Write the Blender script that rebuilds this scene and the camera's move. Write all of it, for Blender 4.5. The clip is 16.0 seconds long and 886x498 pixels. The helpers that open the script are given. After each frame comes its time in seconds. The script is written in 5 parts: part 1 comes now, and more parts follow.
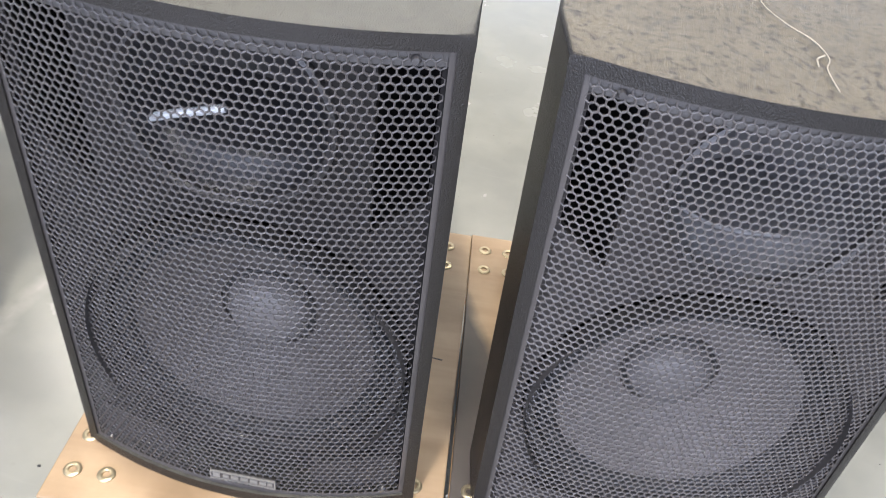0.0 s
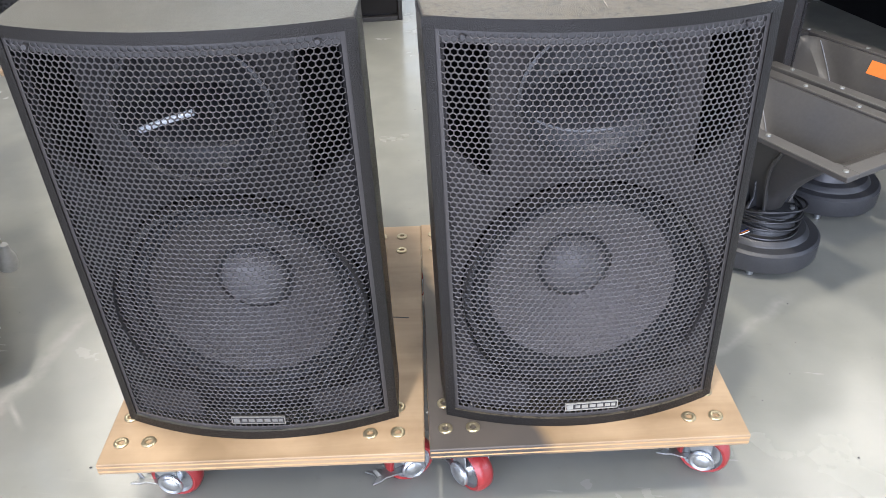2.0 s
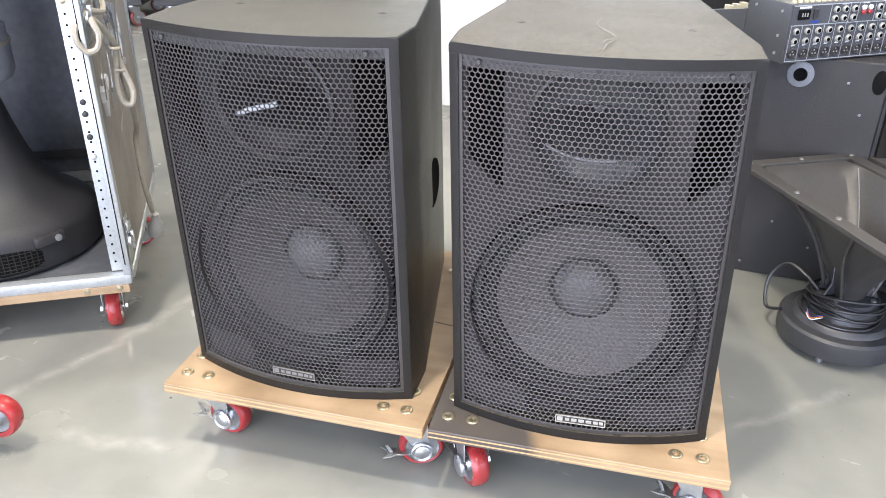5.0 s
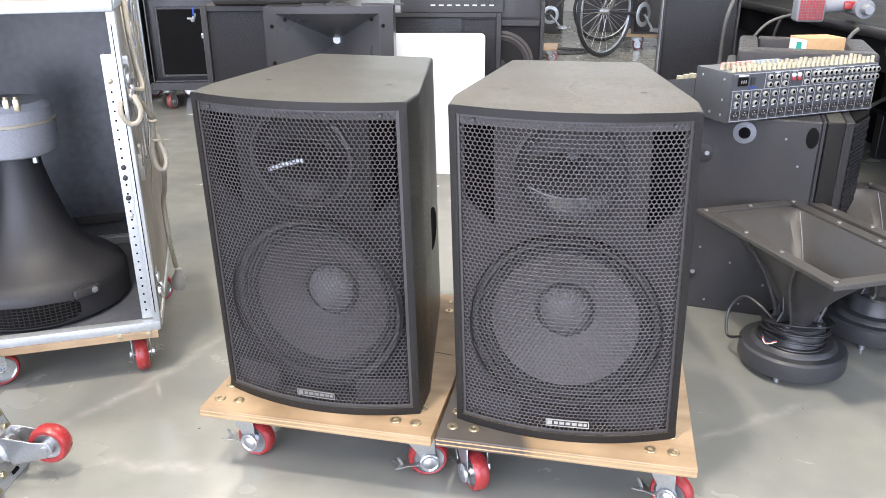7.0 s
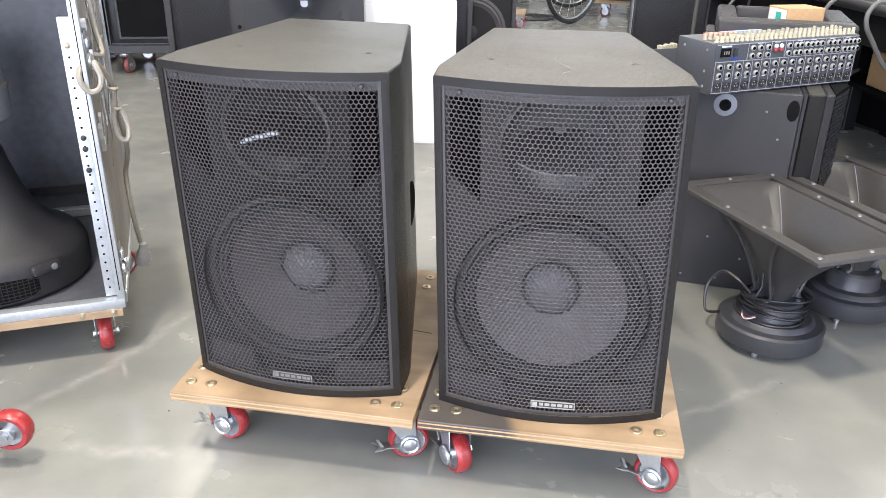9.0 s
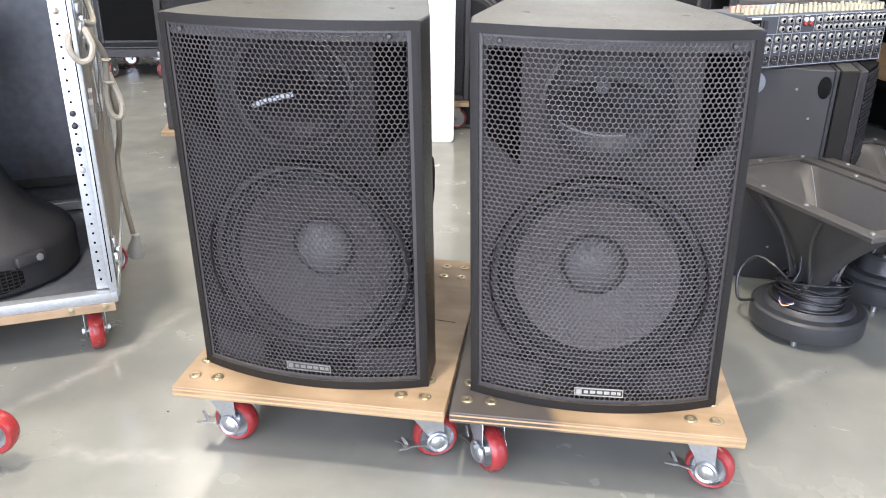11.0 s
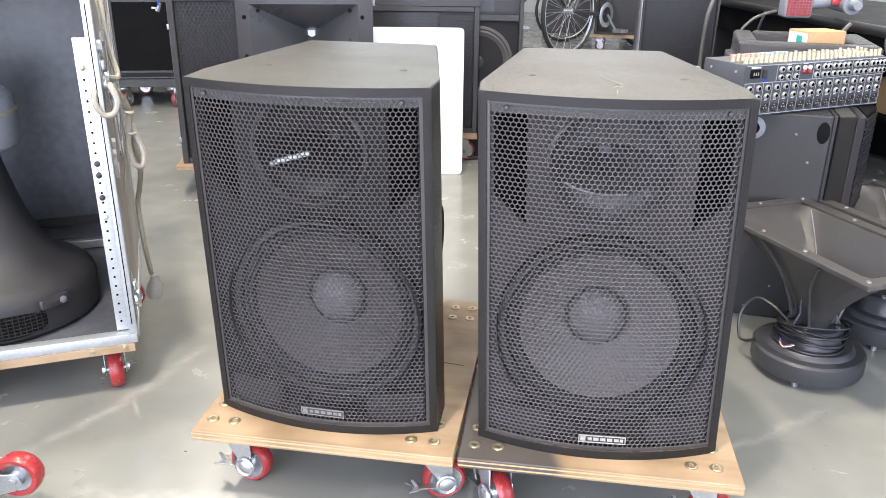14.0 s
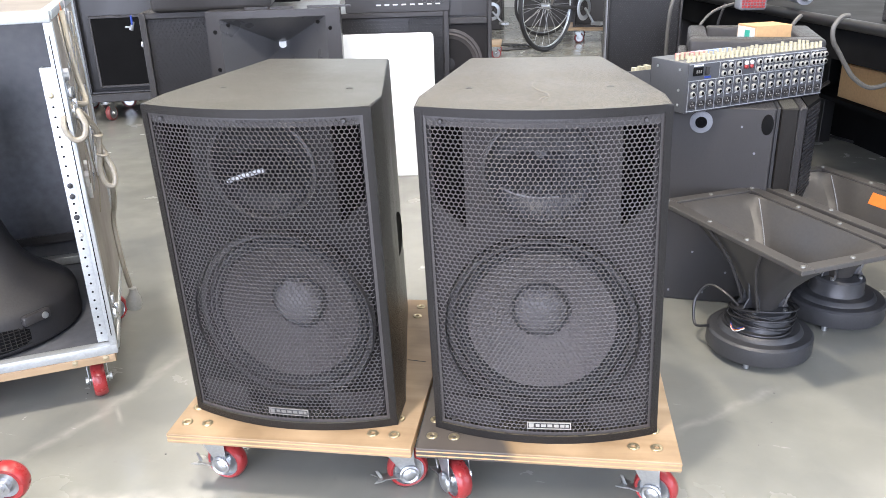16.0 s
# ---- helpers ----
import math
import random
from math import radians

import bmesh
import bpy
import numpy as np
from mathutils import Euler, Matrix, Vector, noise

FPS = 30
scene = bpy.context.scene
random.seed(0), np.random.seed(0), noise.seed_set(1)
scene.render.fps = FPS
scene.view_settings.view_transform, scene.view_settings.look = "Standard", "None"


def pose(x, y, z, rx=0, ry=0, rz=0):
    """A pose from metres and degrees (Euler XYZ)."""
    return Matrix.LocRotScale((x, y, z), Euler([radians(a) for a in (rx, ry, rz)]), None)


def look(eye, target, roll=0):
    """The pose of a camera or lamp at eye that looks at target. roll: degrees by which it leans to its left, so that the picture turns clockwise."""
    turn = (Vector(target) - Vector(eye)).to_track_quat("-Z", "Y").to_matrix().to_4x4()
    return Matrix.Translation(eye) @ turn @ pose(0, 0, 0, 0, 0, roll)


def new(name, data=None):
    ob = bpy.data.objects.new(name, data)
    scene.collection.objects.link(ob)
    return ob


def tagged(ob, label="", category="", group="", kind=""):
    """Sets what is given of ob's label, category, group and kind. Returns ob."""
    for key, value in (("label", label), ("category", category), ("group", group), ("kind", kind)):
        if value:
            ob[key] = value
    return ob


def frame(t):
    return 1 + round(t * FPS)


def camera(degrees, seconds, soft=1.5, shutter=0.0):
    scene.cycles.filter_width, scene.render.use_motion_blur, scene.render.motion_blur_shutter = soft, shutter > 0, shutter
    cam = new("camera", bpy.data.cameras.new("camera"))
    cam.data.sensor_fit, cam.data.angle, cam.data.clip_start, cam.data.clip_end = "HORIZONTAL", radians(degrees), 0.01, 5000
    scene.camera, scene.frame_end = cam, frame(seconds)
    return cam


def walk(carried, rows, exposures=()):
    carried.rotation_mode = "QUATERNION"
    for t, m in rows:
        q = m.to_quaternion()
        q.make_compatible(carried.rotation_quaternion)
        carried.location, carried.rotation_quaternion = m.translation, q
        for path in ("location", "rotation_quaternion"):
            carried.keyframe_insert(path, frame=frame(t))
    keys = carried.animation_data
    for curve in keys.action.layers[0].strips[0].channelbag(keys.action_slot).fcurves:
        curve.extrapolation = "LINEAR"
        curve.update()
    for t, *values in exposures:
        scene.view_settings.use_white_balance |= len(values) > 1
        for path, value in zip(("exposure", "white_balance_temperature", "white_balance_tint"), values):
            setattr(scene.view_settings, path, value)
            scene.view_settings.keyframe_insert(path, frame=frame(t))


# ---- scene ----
cam = camera(58.9, 16.0, soft=0.6, shutter=0.3)
PATH = [
    (0, (0.138, 0.134, 1.056), (-0.05, 1.68, -0.199), 9.6),
    (0.2, (0.154, 0.087, 1.052), (-0.067, 1.638, -0.191), 8.8),
    (0.5, (0.17, 0.012, 1.067), (0.005, 1.612, -0.123), 3.4),
    (1, (0.2, -0.125, 1.09), (0.024, 1.521, -0.034), 0.7),
    (1.5, (0.257, -0.174, 1.082), (0.075, 1.48, -0.028), -0.9),
    (2, (0.259, -0.164, 1.073), (0.073, 1.493, -0.031), -1.4),
    (2.5, (0.235, -0.137, 1.072), (0.056, 1.513, -0.044), -1.1),
    (3, (0.228, -0.098, 1.068), (0.013, 1.543, -0.055), 0.1),
    (3.2, (0.264, -0.079, 1.066), (-0.073, 1.545, -0.053), 0.2),
    (3.5, (0.31, -0.058, 1.059), (-0.177, 1.549, -0.027), 0.7),
    (4, (0.404, -0.113, 1.039), (-0.205, 1.508, 0.038), 2.3),
    (4.2, (0.442, -0.153, 1.04), (-0.176, 1.467, 0.043), 1.8),
    (6.3, (0.605, -0.52, 1.073), (-0.074, 1.208, 0.331), 0.1),
    (6.5, (0.602, -0.542, 1.077), (-0.061, 1.195, 0.341), 0.0),
    (7, (0.601, -0.554, 1.07), (-0.04, 1.191, 0.331), -0.2),
    (7.5, (0.596, -0.541, 1.055), (-0.01, 1.208, 0.298), 0.1),
    (8, (0.592, -0.529, 1.051), (0.01, 1.221, 0.277), 0.3),
    (8.5, (0.589, -0.53, 1.055), (0.019, 1.218, 0.267), 0.5),
    (8.7, (0.571, -0.522, 1.076), (0.025, 1.219, 0.256), 0.9),
    (10.8, (0.467, -0.46, 0.922), (-0.046, 1.317, 0.159), 0.7),
    (11, (0.434, -0.445, 0.939), (-0.066, 1.331, 0.167), 0.8),
    (11.5, (0.394, -0.432, 0.957), (-0.11, 1.356, 0.216), 1.1),
    (12, (0.388, -0.435, 0.962), (-0.119, 1.359, 0.238), 1.6),
    (12.5, (0.389, -0.438, 0.962), (-0.124, 1.363, 0.259), 2.2),
    (13, (0.391, -0.442, 0.963), (-0.131, 1.359, 0.266), 2.3),
    (13.5, (0.409, -0.451, 0.971), (-0.111, 1.346, 0.264), 2.1),
    (14, (0.439, -0.475, 1.018), (-0.085, 1.311, 0.286), 0.7),
    (14.5, (0.479, -0.521, 1.045), (-0.056, 1.257, 0.302), -0.6),
    (15, (0.522, -0.533, 1.053), (-0.011, 1.243, 0.305), -1.2),
    (15.5, (0.538, -0.53, 1.059), (0.008, 1.248, 0.312), -1.6),
    (16, (0.551, -0.528, 1.067), (0.031, 1.255, 0.324), -1.7),
]
walk(cam, [(t, look(eye, target, roll)) for t, eye, target, roll in PATH], [(0.0, 0.36, 6350, 16), (1.0, 0.36, 6250, 15), (1.6, 0.18, 6250, 15), (2.5, 0.13, 6250, 15), (3.5, 0.18, 6350, 15), (4.2, 0.3, 6450, 15), (6.5, 0.4, 6500, 16), (7.5, 0.24, 6500, 16), (8.5, 0.24, 6500, 16), (11.0, 0.28, 6500, 16), (12.5, 0.42, 6500, 16), (16.0, 0.4, 6500, 16)])

# ---- world and light ----
world = bpy.data.worlds.new("hall_air")
scene.world = world
world.use_nodes = True
sky = world.node_tree.nodes.new("ShaderNodeTexSky")
sky.sky_type, sky.sun_disc = "NISHITA", False
sky.sun_elevation, sky.sun_rotation = radians(48), radians(200)
world.node_tree.links.new(sky.outputs[0], world.node_tree.nodes["Background"].inputs[0])
world.node_tree.nodes["Background"].inputs[1].default_value = 0.10


def area_lamp(name, m, sx, sy, watts, colour):
    data = bpy.data.lights.new(name, "AREA")
    data.shape, data.size, data.size_y, data.energy, data.color = "RECTANGLE", sx, sy, watts, colour
    ob = new(name, data)
    ob.matrix_world = m
    return ob


# ---- materials ----
def material(name, colour, rough=0.5, metal=0.0, other=None, scale=8.0, fine=120.0, bump=0.1, spec=0.5, wear=0.5, rough_var=0.15, per_object=0.0, depth=0.002, grain=0.35):
    """Base colour broken up by a broad and a fine noise, with fine relief."""
    m = bpy.data.materials.new(name)
    m.use_nodes = True
    nt = m.node_tree
    b = nt.nodes["Principled BSDF"]
    co = nt.nodes.new("ShaderNodeTexCoord")
    n1, n2 = nt.nodes.new("ShaderNodeTexNoise"), nt.nodes.new("ShaderNodeTexNoise")
    n1.inputs["Scale"].default_value, n1.inputs["Detail"].default_value = scale, 5
    n2.inputs["Scale"].default_value, n2.inputs["Detail"].default_value = fine, 3
    for n in (n1, n2):
        nt.links.new(co.outputs["Object"], n.inputs["Vector"])
    ramp = nt.nodes.new("ShaderNodeValToRGB")
    ramp.color_ramp.elements[0].position, ramp.color_ramp.elements[1].position = 0.35, 0.7
    o = other or tuple(c * 0.7 for c in colour)
    ramp.color_ramp.elements[0].color = (*colour, 1)
    ramp.color_ramp.elements[1].color = (*[c * (1 - wear) + d * wear for c, d in zip(colour, o)], 1)
    nt.links.new(n1.outputs[0], ramp.inputs[0])
    mix = nt.nodes.new("ShaderNodeMix")
    mix.data_type, mix.blend_type = "RGBA", "MULTIPLY"
    mix.inputs[0].default_value = grain
    nt.links.new(ramp.outputs[0], mix.inputs[6])
    nt.links.new(n2.outputs[0], mix.inputs[7])
    last = mix.outputs[2]
    if per_object:
        info = nt.nodes.new("ShaderNodeObjectInfo")
        hsv = nt.nodes.new("ShaderNodeHueSaturation")
        mr = nt.nodes.new("ShaderNodeMapRange")
        mr.inputs[3].default_value, mr.inputs[4].default_value = 1 - per_object, 1 + per_object
        nt.links.new(info.outputs["Random"], mr.inputs[0])
        nt.links.new(mr.outputs[0], hsv.inputs["Value"])
        nt.links.new(last, hsv.inputs["Color"])
        last = hsv.outputs[0]
    nt.links.new(last, b.inputs["Base Color"])
    rr = nt.nodes.new("ShaderNodeMapRange")
    rr.inputs[3].default_value, rr.inputs[4].default_value = max(0.03, rough - rough_var), min(1, rough + rough_var)
    nt.links.new(n1.outputs[0], rr.inputs[0])
    nt.links.new(rr.outputs[0], b.inputs["Roughness"])
    b.inputs["Metallic"].default_value = metal
    b.inputs["Specular IOR Level"].default_value = spec
    if bump:
        bp = nt.nodes.new("ShaderNodeBump")
        bp.inputs["Strength"].default_value, bp.inputs["Distance"].default_value = bump, depth
        nt.links.new(n2.outputs[0], bp.inputs["Height"])
        nt.links.new(bp.outputs[0], b.inputs["Normal"])
    return m


def dusty_paint(name, colour, dust, amount, speck=0.35):
    """Black structure paint with a film of dust lying on the faces that look up."""
    m = material(name, colour, 0.34, 0, None, 6, 620, 0.8, 0.26, 0.4, 0.1, depth=0.0011)
    nt = m.node_tree
    b = nt.nodes["Principled BSDF"]
    base = b.inputs["Base Color"].links[0].from_socket
    geo, sep = nt.nodes.new("ShaderNodeNewGeometry"), nt.nodes.new("ShaderNodeSeparateXYZ")
    nt.links.new(geo.outputs["Normal"], sep.inputs[0])
    co, n = nt.nodes.new("ShaderNodeTexCoord"), nt.nodes.new("ShaderNodeTexNoise")
    n.inputs["Scale"].default_value, n.inputs["Detail"].default_value, n.inputs["Roughness"].default_value = 26, 10, 0.8
    nt.links.new(co.outputs["Object"], n.inputs["Vector"])
    up = nt.nodes.new("ShaderNodeMapRange")
    up.inputs[1].default_value, up.inputs[2].default_value = 0.8, 1.0
    nt.links.new(sep.outputs["Z"], up.inputs[0])
    dm = nt.nodes.new("ShaderNodeMapRange")
    dm.inputs[1].default_value, dm.inputs[2].default_value, dm.inputs[3].default_value, dm.inputs[4].default_value = 0.38, 0.64, amount * 0.78, amount * 1.06
    nt.links.new(n.outputs[0], dm.inputs[0])
    fleck, fm = nt.nodes.new("ShaderNodeTexNoise"), nt.nodes.new("ShaderNodeMapRange")
    fleck.inputs["Scale"].default_value, fleck.inputs["Detail"].default_value = 150, 3
    nt.links.new(co.outputs["Object"], fleck.inputs["Vector"])
    fm.inputs[1].default_value, fm.inputs[2].default_value, fm.inputs[3].default_value, fm.inputs[4].default_value = 0.32, 0.5, 1.0 - speck, 1.0
    nt.links.new(fleck.outputs[0], fm.inputs[0])
    film = nt.nodes.new("ShaderNodeMath")
    film.operation = "MULTIPLY"
    nt.links.new(dm.outputs[0], film.inputs[0])
    nt.links.new(fm.outputs[0], film.inputs[1])
    mul = nt.nodes.new("ShaderNodeMath")
    mul.operation = "MULTIPLY"
    nt.links.new(up.outputs[0], mul.inputs[0])
    nt.links.new(film.outputs[0], mul.inputs[1])
    mix = nt.nodes.new("ShaderNodeMix")
    mix.data_type = "RGBA"
    nt.links.new(mul.outputs[0], mix.inputs[0])
    nt.links.new(base, mix.inputs[6])
    mix.inputs[7].default_value = (*dust, 1)
    nt.links.new(mix.outputs[2], b.inputs["Base Color"])
    return m


def plywood(name, stain=None):
    """Birch plywood: long grain, some dirt; stain: a grey painted corner (x limit, y limit in the board's own metres)."""
    m = bpy.data.materials.new(name)
    m.use_nodes = True
    nt = m.node_tree
    b = nt.nodes["Principled BSDF"]
    co, mp = nt.nodes.new("ShaderNodeTexCoord"), nt.nodes.new("ShaderNodeMapping")
    mp.inputs["Scale"].default_value = (2.5, 26, 90)
    nt.links.new(co.outputs["Object"], mp.inputs[0])
    n1, n2 = nt.nodes.new("ShaderNodeTexNoise"), nt.nodes.new("ShaderNodeTexNoise")
    n1.inputs["Scale"].default_value, n1.inputs["Detail"].default_value, n1.inputs["Distortion"].default_value = 1.0, 6, 0.6
    nt.links.new(mp.outputs[0], n1.inputs["Vector"])
    n2.inputs["Scale"].default_value, n2.inputs["Detail"].default_value = 7, 6
    nt.links.new(co.outputs["Object"], n2.inputs["Vector"])
    r1 = nt.nodes.new("ShaderNodeValToRGB")
    r1.color_ramp.elements[0].position, r1.color_ramp.elements[1].position = 0.3, 0.72
    r1.color_ramp.elements[0].color, r1.color_ramp.elements[1].color = (0.285, 0.192, 0.11, 1), (0.395, 0.285, 0.177, 1)
    nt.links.new(n1.outputs[0], r1.inputs[0])
    r2 = nt.nodes.new("ShaderNodeValToRGB")
    r2.color_ramp.elements[0].position, r2.color_ramp.elements[1].position = 0.35, 0.6
    r2.color_ramp.elements[0].color, r2.color_ramp.elements[1].color = (0.55, 0.52, 0.47, 1), (1, 1, 1, 1)
    nt.links.new(n2.outputs[0], r2.inputs[0])
    mx = nt.nodes.new("ShaderNodeMix")
    mx.data_type, mx.blend_type = "RGBA", "MULTIPLY"
    mx.inputs[0].default_value = 0.8
    nt.links.new(r1.outputs[0], mx.inputs[6])
    nt.links.new(r2.outputs[0], mx.inputs[7])
    last = mx.outputs[2]
    if stain:
        sep = nt.nodes.new("ShaderNodeSeparateXYZ")
        nt.links.new(co.outputs["Object"], sep.inputs[0])
        total = nt.nodes.new("ShaderNodeMath")
        total.operation = "MULTIPLY_ADD"
        total.inputs[1].default_value = 0.36
        nt.links.new(sep.outputs["Y"], total.inputs[0])
        nt.links.new(sep.outputs["X"], total.inputs[2])
        wob = nt.nodes.new("ShaderNodeMath")
        wob.operation = "MULTIPLY_ADD"
        wob.inputs[1].default_value = 0.05
        nt.links.new(n2.outputs[0], wob.inputs[0])
        nt.links.new(total.outputs[0], wob.inputs[2])
        edge = nt.nodes.new("ShaderNodeMapRange")
        edge.inputs[1].default_value, edge.inputs[2].default_value = stain - 0.012, stain + 0.012
        edge.inputs[3].default_value, edge.inputs[4].default_value = 0.9, 0.0
        nt.links.new(wob.outputs[0], edge.inputs[0])
        grey = nt.nodes.new("ShaderNodeMix")
        grey.data_type = "RGBA"
        nt.links.new(edge.outputs[0], grey.inputs[0])
        nt.links.new(last, grey.inputs[6])
        grey.inputs[7].default_value = (0.042, 0.04, 0.041, 1)
        last = grey.outputs[2]
    nt.links.new(last, b.inputs["Base Color"])
    b.inputs["Roughness"].default_value = 0.5
    bp = nt.nodes.new("ShaderNodeBump")
    bp.inputs["Strength"].default_value, bp.inputs["Distance"].default_value = 0.15, 0.001
    nt.links.new(n1.outputs[0], bp.inputs["Height"])
    nt.links.new(bp.outputs[0], b.inputs["Normal"])
    return m


BLACK = material("structure_paint", (0.033, 0.031, 0.032), 0.4, 0, None, 6, 700, 0.7, depth=0.002)
DUSTY = dusty_paint("dusty_structure_paint", (0.0145, 0.0126, 0.0108), (0.12, 0.118, 0.1), 0.56)
DUSTIER = dusty_paint("very_dusty_structure_paint", (0.0145, 0.013, 0.012), (0.118, 0.101, 0.073), 0.7, 0.9)
SATIN = material("satin_black_plastic", (0.033, 0.031, 0.032), 0.34, 0, (0.037, 0.035, 0.036), 5, 200, 0.15)
GRILLE = material("painted_steel_mesh", (0.052, 0.047, 0.046), 0.34, 0.0, None, 12, 300, 0.1)
BAFFLE = material("black_baffle", (0.014, 0.0125, 0.0125), 0.6, 0, None, 8, 200, 0.2, 0.2)
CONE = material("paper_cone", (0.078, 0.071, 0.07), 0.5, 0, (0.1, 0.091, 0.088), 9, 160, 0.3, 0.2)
# Paler copies for the right speaker: its stronger light plus some dust in colour.
LITCONE = material("lit_dusty_paper_cone", (0.14, 0.128, 0.126), 0.55, 0, (0.155, 0.141, 0.135), 9, 160, 0.3, 0.2)
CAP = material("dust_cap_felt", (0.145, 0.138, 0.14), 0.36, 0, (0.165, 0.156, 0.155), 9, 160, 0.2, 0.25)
PALEBAFFLE = material("paler_black_baffle", (0.042, 0.038, 0.038), 0.5, 0, (0.054, 0.049, 0.047), 8, 200, 0.2, 0.2)
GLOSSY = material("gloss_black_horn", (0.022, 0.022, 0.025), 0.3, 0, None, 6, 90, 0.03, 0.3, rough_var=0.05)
# Paler horn copy: the right speaker's extra light and dust put into the colour.
LITHORN = material("lit_dusty_black_horn", (0.06, 0.06, 0.065), 0.34, 0, (0.05, 0.05, 0.055), 9, 160, 0.1, 0.5, rough_var=0.08)
FOAM = material("grey_sealing_foam", (0.08, 0.075, 0.072), 0.7, 0, (0.06, 0.057, 0.055), 30, 300, 0.3)
MATT = material("matt_black_plastic", (0.022, 0.022, 0.024), 0.5, 0, (0.036, 0.034, 0.034), 5, 150, 0.2, 0.3)
FARGRILLE = material("black_coarse_mesh", (0.024, 0.024, 0.027), 0.4, 0, None, 8, 200, 0.1)
# Two bright colours standing in for light caught on the horn throats.
GLINT = material("lip_glint", (0.55, 0.58, 0.62), 0.12, 0, None, 30, 90, 0.0, 1.0, rough_var=0.02)
FAINTGLINT = material("faint_lip_glint", (0.2, 0.2, 0.21), 0.22, 0, (0.08, 0.08, 0.085), 40, 120, 0.0, 0.6)
# Lighter mesh for the right speaker, holding its stronger light and some dust.
LITGRILLE = material("lit_dusty_steel_mesh", (0.075, 0.068, 0.067), 0.36, 0.0, (0.054, 0.049, 0.049), 7, 300, 0.1)
DRIVER = material("black_driver_enamel", (0.04, 0.041, 0.045), 0.42, 0, (0.052, 0.052, 0.055), 8, 150, 0.15)
SCREW = material("dull_steel_screw", (0.3, 0.3, 0.28), 0.5, 0.7, None, 60, 200, 0.05)
RUBBER = material("black_rubber", (0.018, 0.018, 0.02), 0.55, 0, None, 10, 200, 0.2)
RED = material("red_polyurethane", (0.37, 0.033, 0.034), 0.3, 0, (0.27, 0.045, 0.042), 18, 150, 0.08, wear=0.6)
DARKRED = material("old_red_polyurethane", (0.24, 0.06, 0.055), 0.45, 0, (0.2, 0.04, 0.04), 18, 150, 0.1)
ZINC = material("zinc_plated_steel", (0.62, 0.64, 0.66), 0.32, 0.9, (0.45, 0.46, 0.46), 16, 200, 0.06)
STEEL = material("dull_brake_steel", (0.42, 0.43, 0.42), 0.4, 0.85, (0.22, 0.22, 0.21), 30, 200, 0.1)
BRASS = material("yellow_zinc_bolt", (0.5, 0.43, 0.29), 0.34, 0.85, None, 60, 200, 0.05)
ALU = material("anodised_aluminium", (0.58, 0.61, 0.63), 0.38, 0.55, (0.42, 0.44, 0.45), 9, 180, 0.06)
WHITE = material("white_board", (0.9, 0.905, 0.91), 0.45, 0, (0.86, 0.87, 0.88), 3, 90, 0.0, grain=0.03)
FLOOR = material("epoxy_floor", (0.215, 0.216, 0.19), 0.2, 0, (0.19, 0.195, 0.182), 1.1, 9, 0.0, 0.5, 0.9, 0.09, grain=0.1)


